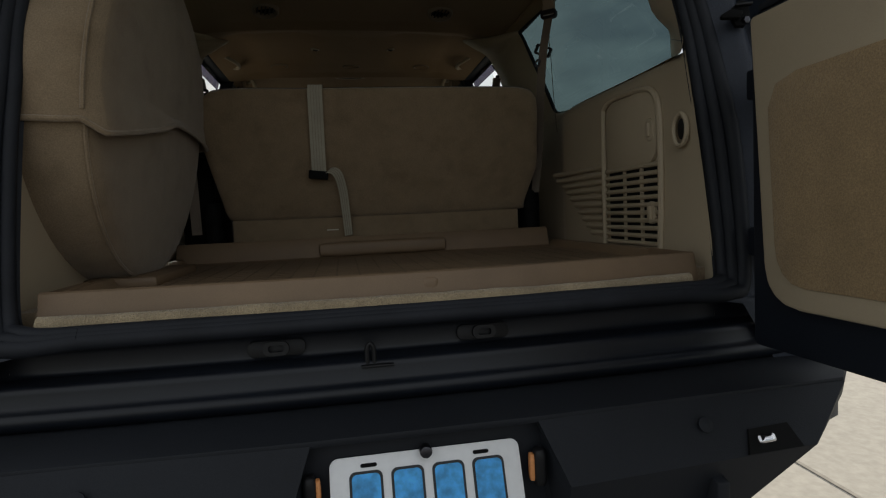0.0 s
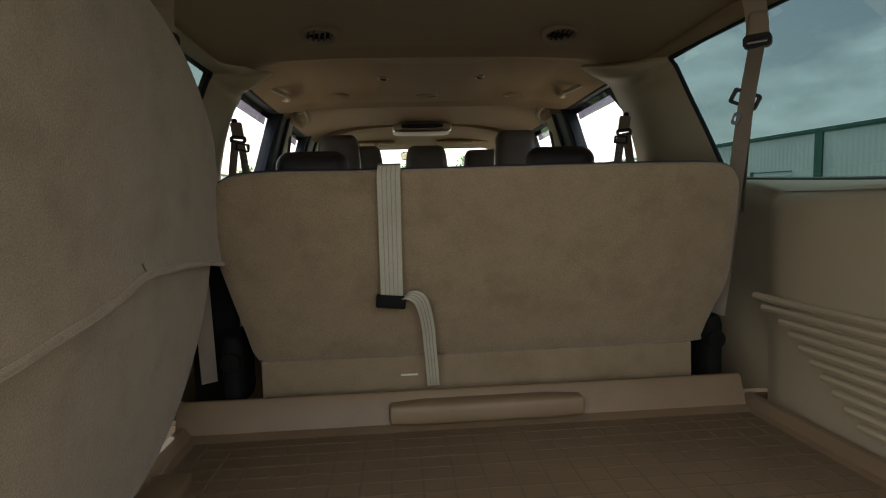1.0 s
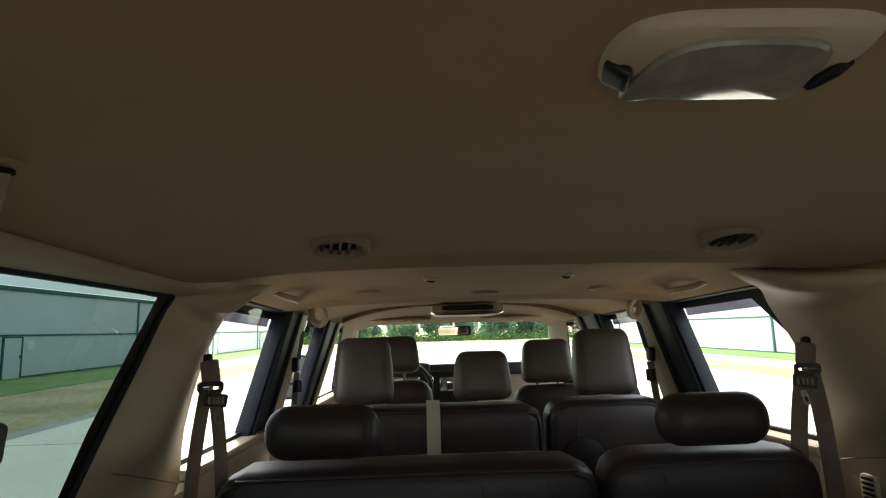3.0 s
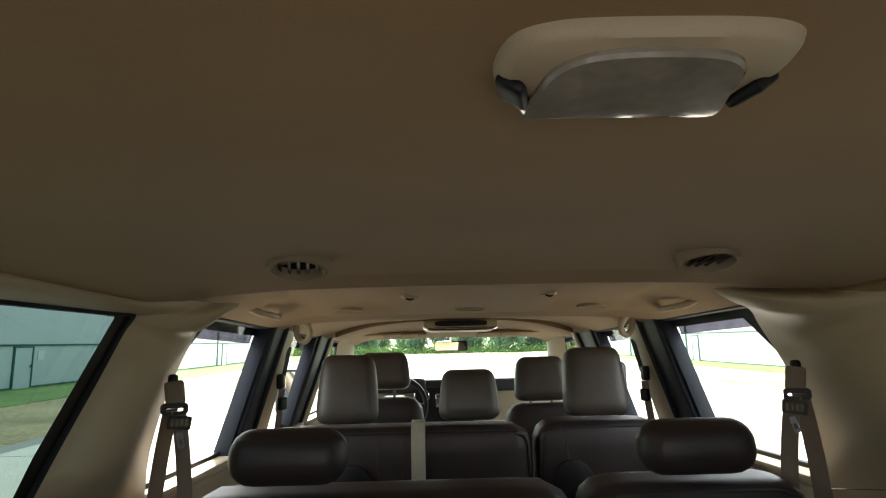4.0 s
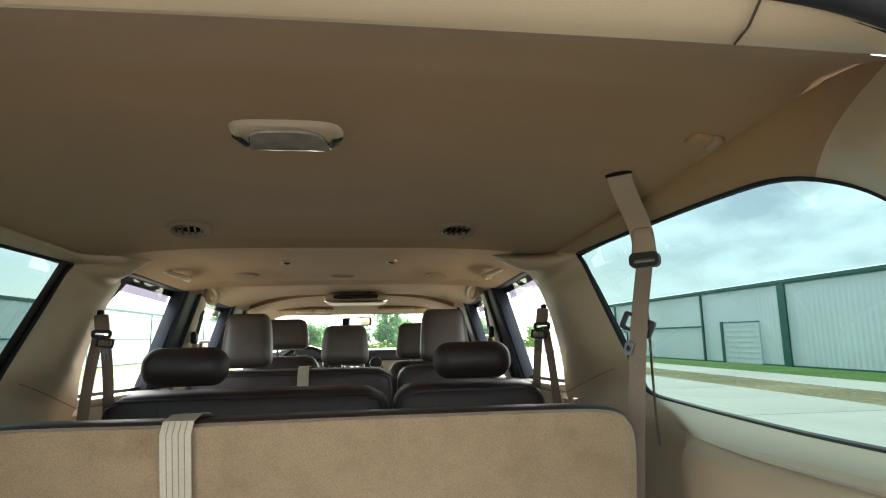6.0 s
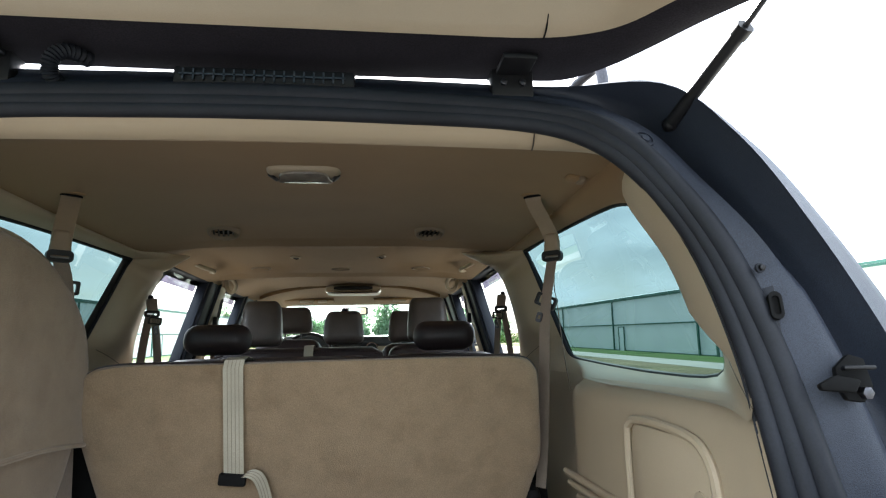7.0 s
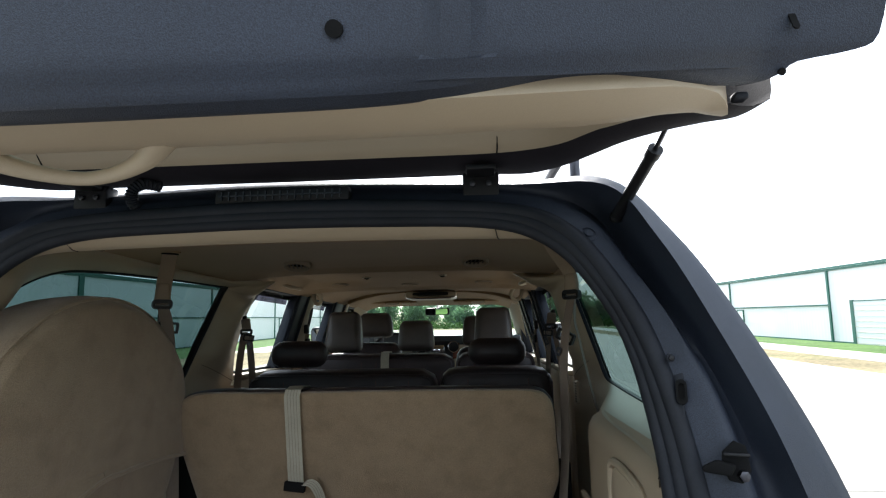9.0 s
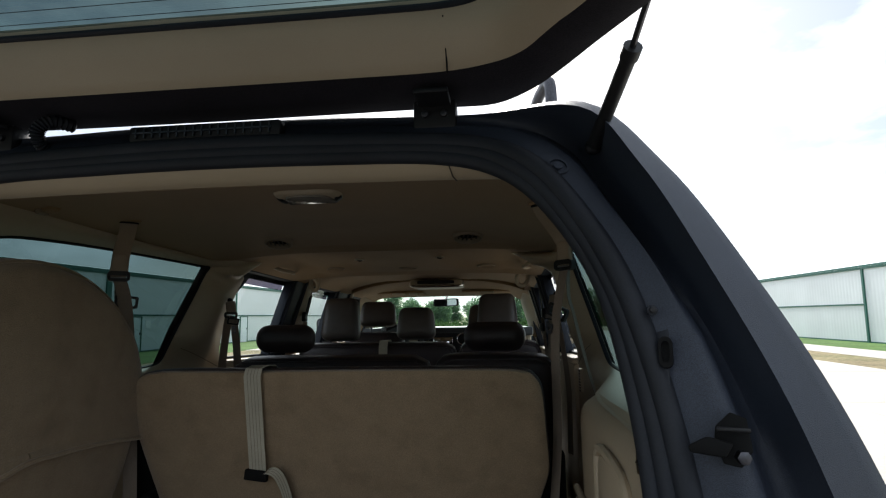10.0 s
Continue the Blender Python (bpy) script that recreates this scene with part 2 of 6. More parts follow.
def mesh_of(name, verts, faces, smooth=True):
    me = bpy.data.meshes.new(name)
    me.from_pydata([tuple(v) for v in verts], [], faces)
    me.validate()
    bm = bmesh.new()
    bm.from_mesh(me)
    bmesh.ops.recalc_face_normals(bm, faces=bm.faces)
    bm.to_mesh(me)
    bm.free()
    if smooth:
        me.shade_smooth()
    return me


def thing(name, at, label, category, group="", kind=""):
    ob = new(name)
    ob.location = at
    ob.empty_display_size = 0.05
    WORLD[ob] = Matrix.Translation(at)
    return tagged(ob, label, category, group, kind)


def part(name, data, material, parent=None, label="", smooth=True, sharp=40):
    """Links a mesh or bmesh, built in place, as one object under its thing or part."""
    if isinstance(data, bmesh.types.BMesh):
        bm, data = data, bpy.data.meshes.new(name)
        bmesh.ops.recalc_face_normals(bm, faces=bm.faces)
        bm.to_mesh(data)
        bm.free()
        if smooth:
            data.shade_smooth()
    if smooth:
        data.set_sharp_from_angle(angle=radians(sharp))
    data.materials.append(material)
    ob = new(name, data)
    if parent is not None:
        ob.parent = parent
        ob.matrix_parent_inverse = WORLD.get(parent, Matrix()).inverted()
    return tagged(ob, label)


def lone(name, data, material, label, category, kind="", group="", smooth=True, sharp=40):
    return tagged(part(name, data, material, None, label, smooth, sharp), label, category, group, kind)


def join(*meshes):
    """Joins mesh datas or bmeshes into one bmesh."""
    out = bmesh.new()
    for m in meshes:
        if isinstance(m, bmesh.types.BMesh):
            tmp = bpy.data.meshes.new("tmp")
            m.to_mesh(tmp)
            m.free()
            m = tmp
        out.from_mesh(m)
    return out


def box(lo, hi, bevel=0.0, seg=2):
    bm = bmesh.new()
    bmesh.ops.create_cube(bm, size=1.0)
    for v in bm.verts:
        v.co = Vector([lo[i] + (v.co[i] + 0.5) * (hi[i] - lo[i]) for i in range(3)])
    if bevel:
        bmesh.ops.bevel(bm, geom=list(bm.edges), offset=bevel, segments=seg, profile=0.5, affect="EDGES")
    return bm


def moved(bm, m):
    if isinstance(bm, bpy.types.Mesh):
        bm.transform(m)
        return bm
    bmesh.ops.transform(bm, matrix=m, verts=bm.verts)
    return bm


def mirrored(me):
    out = me.copy()
    out.materials.clear()
    out.transform(Matrix.Diagonal((-1, 1, 1, 1)))
    out.flip_normals()
    return out


def cushion(size, r, n=12, puff=0.0, m=None):
    """A rounded block about the origin, its faces swollen by puff."""
    bm = bmesh.new()
    bmesh.ops.create_cube(bm, size=2.0)
    bmesh.ops.subdivide_edges(bm, edges=list(bm.edges), cuts=n, use_grid_fill=True)
    h = [s / 2 for s in size]
    for v in bm.verts:
        c = v.co.copy()
        p = Vector([c[i] * h[i] for i in range(3)])
        inner = Vector([max(-(h[i] - r), min(h[i] - r, p[i])) for i in range(3)])
        d = p - inner
        if d.length > 1e-9:
            p = inner + d.normalized() * r
        k = (1 - c[0] ** 2) * (1 - c[2] ** 2) if abs(abs(c[1]) - 1) < 1e-6 else 0
        p.y += puff * k * (1 if c[1] > 0 else -1)
        v.co = p
    return moved(bm, m) if m else bm


def tube(points, r, n=10, cap=True):
    """A round bar along points; r may be one radius or one for each point."""
    pts = [Vector(p) for p in points]
    rs = r if isinstance(r, (list, tuple)) else [r] * len(pts)
    verts, faces = [], []
    a = None
    for i, p in enumerate(pts):
        d = (pts[min(i + 1, len(pts) - 1)] - pts[max(i - 1, 0)]).normalized()
        a = d.orthogonal().normalized() if a is None else (a - d * a.dot(d)).normalized()
        b = d.cross(a)
        verts += [p + rs[i] * (a * math.cos(2 * math.pi * k / n) + b * math.sin(2 * math.pi * k / n)) for k in range(n)]
    for i in range(len(pts) - 1):
        faces += [(i * n + k, i * n + (k + 1) % n, (i + 1) * n + (k + 1) % n, (i + 1) * n + k) for k in range(n)]
    if cap:
        faces += [tuple(range(n)), tuple(range((len(pts) - 1) * n, len(pts) * n))]
    return mesh_of("tube", verts, faces)


def strip(points, across, width, thick=0.0016):
    """A flat woven band along points; across: the band's sideways direction, one or one for each point."""
    pts = [Vector(p) for p in points]
    verts, faces = [], []
    for i, p in enumerate(pts):
        a = Vector(across[i] if isinstance(across[0], (tuple, list, Vector)) else across).normalized()
        d = (pts[min(i + 1, len(pts) - 1)] - pts[max(i - 1, 0)]).normalized()
        nrm = d.cross(a).normalized()
        for s, t in ((-1, -1), (-0.5, -1.3), (0, -1), (0.5, -1.3), (1, -1), (1, 1), (0, 1), (-1, 1)):
            verts.append(p + a * s * width / 2 + nrm * t * thick / 2)
    k = 8
    for i in range(len(pts) - 1):
        faces += [(i * k + j, i * k + (j + 1) % k, (i + 1) * k + (j + 1) % k, (i + 1) * k + j) for j in range(k)]
    faces += [tuple(range(k)), tuple(range((len(pts) - 1) * k, len(pts) * k))]
    return mesh_of("strip", verts, faces)


def smooth_line(points, n=6, closed=False):
    """Catmull-Rom through points."""
    p = [Vector(q) for q in points]
    out, m = [], len(p)
    for i in range(m if closed else m - 1):
        if closed:
            a, b, c, d = p[(i - 1) % m], p[i], p[(i + 1) % m], p[(i + 2) % m]
        else:
            a, b, c, d = p[max(i - 1, 0)], p[i], p[i + 1], p[min(i + 2, m - 1)]
        for k in range(n):
            t = k / n
            out.append(0.5 * ((2 * b) + (c - a) * t + (2 * a - 5 * b + 4 * c - d) * t * t + (3 * b - a - 3 * c + d) * t ** 3))
    if not closed:
        out.append(p[-1])
    return out


def sheet(rows, thick=0.0, loop=False, smooth=True):
    """A surface over rows of points (all of one length); loop: rows close on themselves."""
    n = len(rows[0])
    verts = [v for row in rows for v in row]
    faces = []
    for i in range(len(rows) - 1):
        for k in range(n if loop else n - 1):
            faces.append((i * n + k, i * n + (k + 1) % n, (i + 1) * n + (k + 1) % n, (i + 1) * n + k))
    me = mesh_of("sheet", verts, faces, smooth)
    if thick:
        bm = bmesh.new()
        bm.from_mesh(me)
        bmesh.ops.solidify(bm, geom=list(bm.faces), thickness=thick)
        bmesh.ops.recalc_face_normals(bm, faces=bm.faces)
        bm.to_mesh(me)
        bm.free()
    return me


def prism(outline, lo, hi, axis="y", bevel=0.0):
    """An outline in the two other axes, raised from lo to hi along axis."""
    def at(p, h):
        return {"x": (h, p[0], p[1]), "y": (p[0], h, p[1]), "z": (p[0], p[1], h)}[axis]
    n = len(outline)
    verts = [at(p, lo) for p in outline] + [at(p, hi) for p in outline]
    faces = [tuple(range(n)), tuple(range(n, 2 * n))] + [(k, (k + 1) % n, n + (k + 1) % n, n + k) for k in range(n)]
    bm = bmesh.new()
    vs = [bm.verts.new(v) for v in verts]
    for f in faces:
        bm.faces.new([vs[i] for i in f])
    bmesh.ops.recalc_face_normals(bm, faces=bm.faces)
    if bevel:
        bmesh.ops.bevel(bm, geom=list(bm.edges), offset=bevel, segments=2, profile=0.5, affect="EDGES")
    return bm


def rounded(cx, cy, w, h, r, n=6):
    """The outline of a rounded rectangle."""
    out = []
    for sx, sy, a0 in ((1, 1, 0), (-1, 1, 90), (-1, -1, 180), (1, -1, 270)):
        for k in range(n + 1):
            a = radians(a0 + 90 * k / n)
            out.append((cx + sx * (w / 2 - r) + r * math.cos(a), cy + sy * (h / 2 - r) + r * math.sin(a)))
    return out


def disc(at, r, h, axis="z", n=24, bevel=0.0):
    return prism([(at[{"x": 1, "y": 0, "z": 0}[axis]] + r * math.cos(2 * math.pi * k / n), at[{"x": 2, "y": 2, "z": 1}[axis]] + r * math.sin(2 * math.pi * k / n)) for k in range(n)],
                 at["xyz".index(axis)], at["xyz".index(axis)] + h, axis, bevel)


def ring(outer, inner, lo, hi, axis="y"):
    """A frame between two outlines of equal length."""
    def at(p, h):
        return {"x": (h, p[0], p[1]), "y": (p[0], h, p[1]), "z": (p[0], p[1], h)}[axis]
    n = len(outer)
    verts = [at(p, h) for h in (lo, hi) for line in (outer, inner) for p in line]
    faces = []
    for k in range(n):
        j = (k + 1) % n
        faces += [(k, j, n + j, n + k), (2 * n + k, 2 * n + j, 3 * n + j, 3 * n + k), (k, j, 2 * n + j, 2 * n + k), (n + k, n + j, 3 * n + j, 3 * n + k)]
    return mesh_of("ring", verts, faces)


# ---------------------------------------------------------------- the shell of the vehicle
def glass_x(z):
    return 0.86 - 0.25 * (z - 1.42)


# opening of the rear hatch: stations from the sill up to the middle of the roof, for five lines from seal to roof
SEAL_IN = [(.56, -.128, .816), (.645, -.117, .822), (.677, -.085, .86), (.672, -.05, 1.10), (.663, -.03, 1.25), (.656, .0, 1.41), (.628, .04, 1.57), (.562, .068, 1.690), (.487, .09, 1.752), (.38, .103, 1.780), (.19, .108, 1.787), (0, .109, 1.789)]
SEAL_OUT = [(.56, -.138, .796), (.675, -.136, .790), (.730, -.118, .825), (.735, -.09, 1.10), (.720, -.065, 1.25), (.700, -.03, 1.41), (.670, -.002, 1.545), (.626, .032, 1.652), (.556, .068, 1.757), (.452, .10, 1.808), (.2, .106, 1.826), (0, .107, 1.831)]
JAMB = [(.70, -.139, .772), (.775, -.138, .768), (.80, -.135, .80), (.79, -.11, 1.10), (.77, -.085, 1.25), (.745, -.055, 1.42), (.708, -.015, 1.56), (.657, .040, 1.675), (.588, .090, 1.785), (.46, .122, 1.835), (.2, .125, 1.846), (0, .13, 1.850)]
RETURN = [(.86, -.16, .50), (.86, -.16, .72), (.88, -.152, .80), (.882, -.122, 1.10), (.857, -.103, 1.25), (.810, -.082, 1.42), (.742, -.057, 1.587), (.682, -.017, 1.726), (.618, .054, 1.837), (.46, .13, 1.864), (.2, .155, 1.880), (0, .16, 1.884)]
CORNER = [(.95, -.12, .50), (.95, -.12, .72), (.95, -.12, .80), (.955, -.085, 1.10), (.935, -.065, 1.25), (.880, -.047, 1.42), (.797, -.017, 1.60), (.724, .02, 1.735), (.630, .085, 1.857), (.46, .17, 1.880), (.2, .19, 1.897), (0, .195, 1.901)]
SIDE = [(.985, .12, .50), (.985, .12, .72), (.985, .12, .80), (.985, .12, 1.10), (.962, .13, 1.25), (.905, .14, 1.42), (.828, .15, 1.60), (.758, .18, 1.74), (.668, .26, 1.868), (.46, .36, 1.910), (.2, .38, 1.921), (0, .38, 1.925)]
CENTRE = 0.012


def whole(line, n=6):
    """A half line, and its mirror image, as one smooth line over the roof."""
    return [p + Vector((CENTRE, 0, 0)) for p in smooth_line(list(line) + [(-x, y, z) for x, y, z in reversed(line[:-1])], n)]


def lerp_rows(a, b, n):
    return [[p.lerp(q, k / n) for p, q in zip(a, b)] for k in range(n)]


body = thing("vehicle_body", (0, 2.3, GROUND), "dark navy vehicle body with rough textured coating round the open rear", "car body", kind="structure")
lines = [whole(l) for l in (SEAL_OUT, JAMB, RETURN, CORNER, SIDE)]
rows = []
for a, b in zip(lines, lines[1:]):
    block = lerp_rows(a, b, 4)
    if a is lines[1]:
        # a pressed gutter that runs up beside the opening, with a steep outer wall
        block = [[p.lerp(q, f) + Vector((0, d * np.interp(p.z, [.80, 1.10, 1.24, 1.36, 1.52, 1.70, 1.80, 1.84], [.20, .55, .85, 1.15, 1.3, 1.3, .8, .12]) + deep * np.interp(p.z, [1.50, 1.62, 1.78, 1.83], [0, 1, 1, 0]), 0)) for p, q in zip(a, b)]
                 for f, d, deep in ((0, 0, 0), (.12, .003, .022), (.24, .009, .040), (.36, .030, .045), (.50, .048, .045), (.70, .055, .036), (.86, .046, .018), (.95, .019, .004))]
    rows += block
rows.append(lines[-1])
part("rear_jamb", sheet(rows), M_LINER, body, "dark blue-grey rough coated rear jamb", sharp=65)
roof = [[Vector((x, y, 1.925 + 0.035 * math.sin(min(1, (y - 0.36) / 0.8) * math.pi / 2) - 0.055 * (abs(x) / 0.74) ** 5)) for x in np.linspace(-0.74, 0.74, 21)] for y in (0.36, 0.5, 0.8, 1.3, 2.0, 3.0, 3.9, 4.2)]
part("roof_panel", sheet(roof), M_PAINT, body)
for s in (1, -1):
    lower = [[Vector((s * x, y, z)) for y in (0.10, 1.0, 2.0, 3.0, 4.0, 4.7)] for x, z in ((.90, .25), (.97, .45), (.985, .80), (.985, 1.1), (.965, 1.25), (.93, 1.335))]
    part("side_panel", sheet(lower), M_PAINT, body)
    part("roof_rail", sheet([[Vector((s * x, y, z)) for y in (0.32, 0.6, 1.4, 2.4, 3.4, 4.2)] for x, z in ((.765, 1.80), (.760, 1.84), (.735, 1.880), (.70, 1.91))]), M_PAINT, body)
    quarter = [[Vector((s * x, y, z)) for y in (0.15, 0.22, 0.31)] for x, z in ((.915, 1.395), (.862, 1.55), (.795, 1.70), (.752, 1.785))]
    part("quarter_panel", sheet(quarter), M_PAINT, body)
    part("rear_pillar_panel", sheet([[Vector((s * (glass_x(z) + .014), y0 + (.158 if s < 0 else .012), z)), Vector((s * x, y0 + .25, z)), Vector((s * x, 1.80 + dy, z))] for x, z, y0, dy in ((.915, 1.395, 1.22, 0), (.875, 1.55, 1.27, .02), (.825, 1.70, 1.33, .08), (.785, 1.815, 1.39, .18))]), M_PAINT, body)
part("front_cowl", box((-0.85, 4.70, 0.6), (0.85, 4.78, 1.50), 0.03), M_PAINT, body)
part("under_panel", box((-0.9, 0.0, 0.38), (0.9, 4.75, 0.42), 0.01), M_PAINT, body)

# rubber seal: two round beads on a flange, right round the opening
seal = thing("hatch_seal", (0, 0, .8), "black rubber double-bead weather seal round the rear opening", "seal", kind="structure")
mid = [[p.lerp(q, f) for p, q in zip(whole(SEAL_IN), whole(SEAL_OUT))] for f in (0.18, 0.5, 0.85)]
for line, r in zip(mid, (0.013, 0.0145, 0.016)):
    part("bead", tube(line, r, 10), M_RUBBER, seal)
for f, r in zip((.18, .5, .85), (0.013, 0.0145, 0.016)):
    a, b = Vector(SEAL_IN[0]).lerp(Vector(SEAL_OUT[0]), f), Vector((0, -.133, .816)).lerp(Vector((0, -.144, .796)), f)
    part("sill_bead", tube(smooth_line([a + Vector((CENTRE, 0, 0)), (a + b) / 2 + Vector((CENTRE, -.003, 0)), b, Vector((-a.x / 2 + CENTRE, (a.y + b.y) / 2 - .003, (a.z + b.z) / 2)), Vector((-a.x + CENTRE, a.y, a.z))], 6), r, 10), M_RUBBER, seal)
part("flange", sheet([[p + Vector((0, .012, 0)) for p in l] for l in (whole(SEAL_IN), *mid, whole(SEAL_OUT))]), M_RUBBER, seal)

def head_z(x, y):
    base = float(np.interp(y, [.15, .19, .27, .42, .60, 1.22, 1.34, 1.46, 1.545, 1.570, 1.70, 2.05, 2.32, 2.40, 2.415, 2.45, 2.52, 2.95, 3.25, 3.36, 3.40, 4.15], [1.763, 1.788, 1.828, 1.868, 1.878, 1.889, 1.887, 1.876, 1.858, 1.874, 1.881, 1.873, 1.863, 1.851, 1.852, 1.898, 1.926, 1.928, 1.921, 1.916, 1.926, 1.90]))
    u = abs(x) / 0.725
    # hollows over the doors, and a shallow oval dish either side of a middle ridge
    over = max(0.0, min(1.0, (y - 1.60) / .10)) * max(0.0, min(1.0, (2.40 - y) / .08)) * max(0.0, min(1.0, (u - .66) / .08))
    ease = lambda v: max(0.0, min(1.0, v)) ** 2 * (3 - 2 * max(0.0, min(1.0, v)))
    dish = ease((y - 1.58) / .14) * ease((2.34 - y) / .22) * ease((abs(x) - .13 - .12 * (y - 1.6)) / .13)
    base += .016 * over + .024 * dish
    edge = u ** 4
    return base - edge * max(0.0, base - 1.842) - 0.012 * edge


# quarter-window walls: pairs of (outer edge of the trim, edge of the glass)
PAIRS = [((.668, -.010, 1.330), (.296, 1.430)), ((.700, .10, 1.336), (.345, 1.366)), ((.716, .30, 1.340), (.60, 1.362)), ((.722, .60, 1.343), (.85, 1.374)),
         ((.745, .80, 1.348), (1.05, 1.387)), ((.79, .93, 1.345), (1.14, 1.394)), ((.815, 1.15, 1.34), (1.19, 1.403)), ((.82, 1.45, 1.34), (1.215, 1.422)),
         ((.822, 1.735, 1.345), (1.23, 1.46)), ((.812, 1.755, 1.50), (1.262, 1.55)), ((.79, 1.79, 1.65), (1.31, 1.67)), ((.762, 1.845, 1.772), (1.345, 1.765)),
         ((.700, 1.775, 1.812), (1.360, 1.788)), ((.610, 1.695, 1.828), (1.367, 1.798)), ((.549, 1.652, 1.853), (1.370, 1.803)), ((.617, 1.60, None), (1.367, 1.807)), ((.70, 1.49, None), (1.355, 1.809)),
         ((.712, 1.35, None), (1.25, 1.806)), ((.71, .95, None), (.95, 1.796)),
         ((.70, .60, None), (.66, 1.783)), ((.680, .30, None), (.505, 1.765)), ((.605, .13, 1.745), (.395, 1.72)), ((.572, .068, 1.690), (.332, 1.66)),
         ((.640, .04, 1.57), (.298, 1.58)), ((.668, .0, 1.42), (.286, 1.49))]
PAIRS = [((x, y, head_z(x, y) - .004 if z is None else z), g) for (x, y, z), g in PAIRS]
STATIONS = [(None, None), (.05, .688), (.3, .69), (.6, .69), (.74, .695), (.81, .713), (.86, .75), (.92, .79), (1.15, .812), (1.45, .818), (1.78, .82)]


def side_wall(forward):
    """Trim of one side of the cargo area (as the right one), its gasket and its pane; forward: how far the window's front edge is moved ahead."""
    def shift(y):
        return y + forward * max(0.0, min(1.0, (y - .95) / .25))
    outer = smooth_line([o for o, _ in PAIRS], 4, True)
    if forward:
        # the tip of this wing stands a little lower and further out
        for o in outer:
            o += Vector((.030, 0, -.012)) * max(0.0, min(1.0, (o.z - 1.79) / .03)) * max(0.0, min(1.0, (o.y - 1.56) / .06))
    inner = smooth_line([(glass_x(z) - 0.016 - .006 * max(0.0, min(1.0, (.60 - y) / .15)), shift(y), z) for _, (y, z) in PAIRS], 4, True)
    wall_rows = []
    for k in range(9):
        f = k / 8
        row = []
        for i, o in zip(inner, outer):
            near = max(0.0, min(1.0, (.21 - o.y) / .16))
            near = near * near * (3 - 2 * near) * max(0.0, min(1.0, (o.z - 1.36) / .08))
            pillar = max(0.0, min(1.0, (o.y - 1.40) / .2)) * max(0.0, min(1.0, (o.z - 1.345) / .1))
            wing = max(0.0, min(1.0, (o.z - 1.70) / .08))
            pillar *= 1 - wing + wing * max(.18, min(1.0, (o.y - 1.60) / .10))
            swell = math.sin(math.pi * f)
            # a rounded ridge that runs up the pillar and folds into the wing under the headliner
            ridge = .060 * pillar * math.sin(math.pi * f ** (.52 + .34 * wing)) ** 1.15
            bulge = (0.004 + 0.012 * max(0.0, min(1.0, (o.z - 1.45) / .2)) * (1 - near) * (1 - pillar) + 0.030 * near) * swell
            row.append(i.lerp(o, f) + Vector((-bulge - ridge * (1 - .35 * wing), .028 * near * swell, -.50 * wing * ridge)))
        wall_rows.append(row)
    lip = [Vector((glass_x(p.z), p.y, p.z)) for p in inner]
    low_rows = []
    for z, push in ((0.60, 0), (.80, 0), (.90, 0), (1.05, 0), (1.20, 0), (1.285, 0), (1.31, .003), (1.326, .011), (1.336, .026), (1.351, .050)):
        row = []
        for y, x in STATIONS:
            if y is None:
                row.append(Vector((np.interp(z, [.87, 1.1, 1.25, 1.41], [.692, .682, .674, .668]), np.interp(z, [.87, 1.1, 1.25, 1.41], [-.075, -.05, -.03, 0]), z)))
            else:
                row.append(Vector((x + push * max(0.0, min(1.0, (.93 - y) / .12)), y, z)))
        low_rows.append(row)
    me = bpy.data.meshes.new("wall")
    bm = join(sheet([lip, *wall_rows], loop=True), sheet(low_rows))
    bm.to_mesh(me)
    bm.free()
    me.shade_smooth()
    # the headliner cloth comes down to the top of the glass
    for f in me.polygons:
        if f.index < 9 * len(inner) and 64 <= f.index % len(inner) < 82:
            f.material_index = 1
    gasket = tube([Vector((p.x + 0.008, p.y, p.z)) for p in inner] + [Vector((inner[0].x + 0.008, inner[0].y, inner[0].z))], 0.0075, 8, False)
    pane = mesh_of("pane", [Vector((glass_x(p.z), p.y, p.z)) for p in lip], [tuple(range(len(lip)))], False)
    seams = [tube([wall_rows[k][c] for k in ks], 0.0011, 6) for c, ks in ((99, range(1, 9)), (33, range(1, 9)))]
    return me, gasket, pane, seams


for s, name, side, forward, border in ((1, "wall_right", "window_1", 0.0, .007), (-1, "wall_left", "window_2", .148, .050)):
    flip = (lambda me: me.copy()) if s > 0 else mirrored
    wall_mesh, gasket, pane, seams = side_wall(forward)
    w = lone(name, flip(wall_mesh), M_TRIM, "tan moulded plastic side trim of the cargo area", "wall", "structure", sharp=50)
    w.data.materials.append(M_HEAD)
    for line in seams:
        part("trim_seam", flip(line), M_VENT, w)
    win = thing(side, (s * .82, .86, 1.385), "large dark-tinted rear quarter window with black gasket", "window", kind="structure")
    part("gasket", flip(gasket), M_RUBBER, win)
    part("pane", flip(pane), M_PRIVACY, win, smooth=False)
    frit = [[Vector((s * (glass_x(z) - 0.005), y + forward - d * border, z)) for d in (0, .5, 1)] for y, z in ((1.225, 1.40), (1.262, 1.55), (1.31, 1.67), (1.365, 1.806))]
    part("black_border", sheet(frit), M_BLACK, win)

# headliner
ys = sorted(set(np.round(np.concatenate([np.linspace(.15, .6, 16), np.linspace(.6, 1.4, 12), np.linspace(1.4, 1.8, 42), np.linspace(1.8, 2.3, 20), np.linspace(2.3, 2.6, 44), np.linspace(2.6, 4.15, 40)]), 4)))


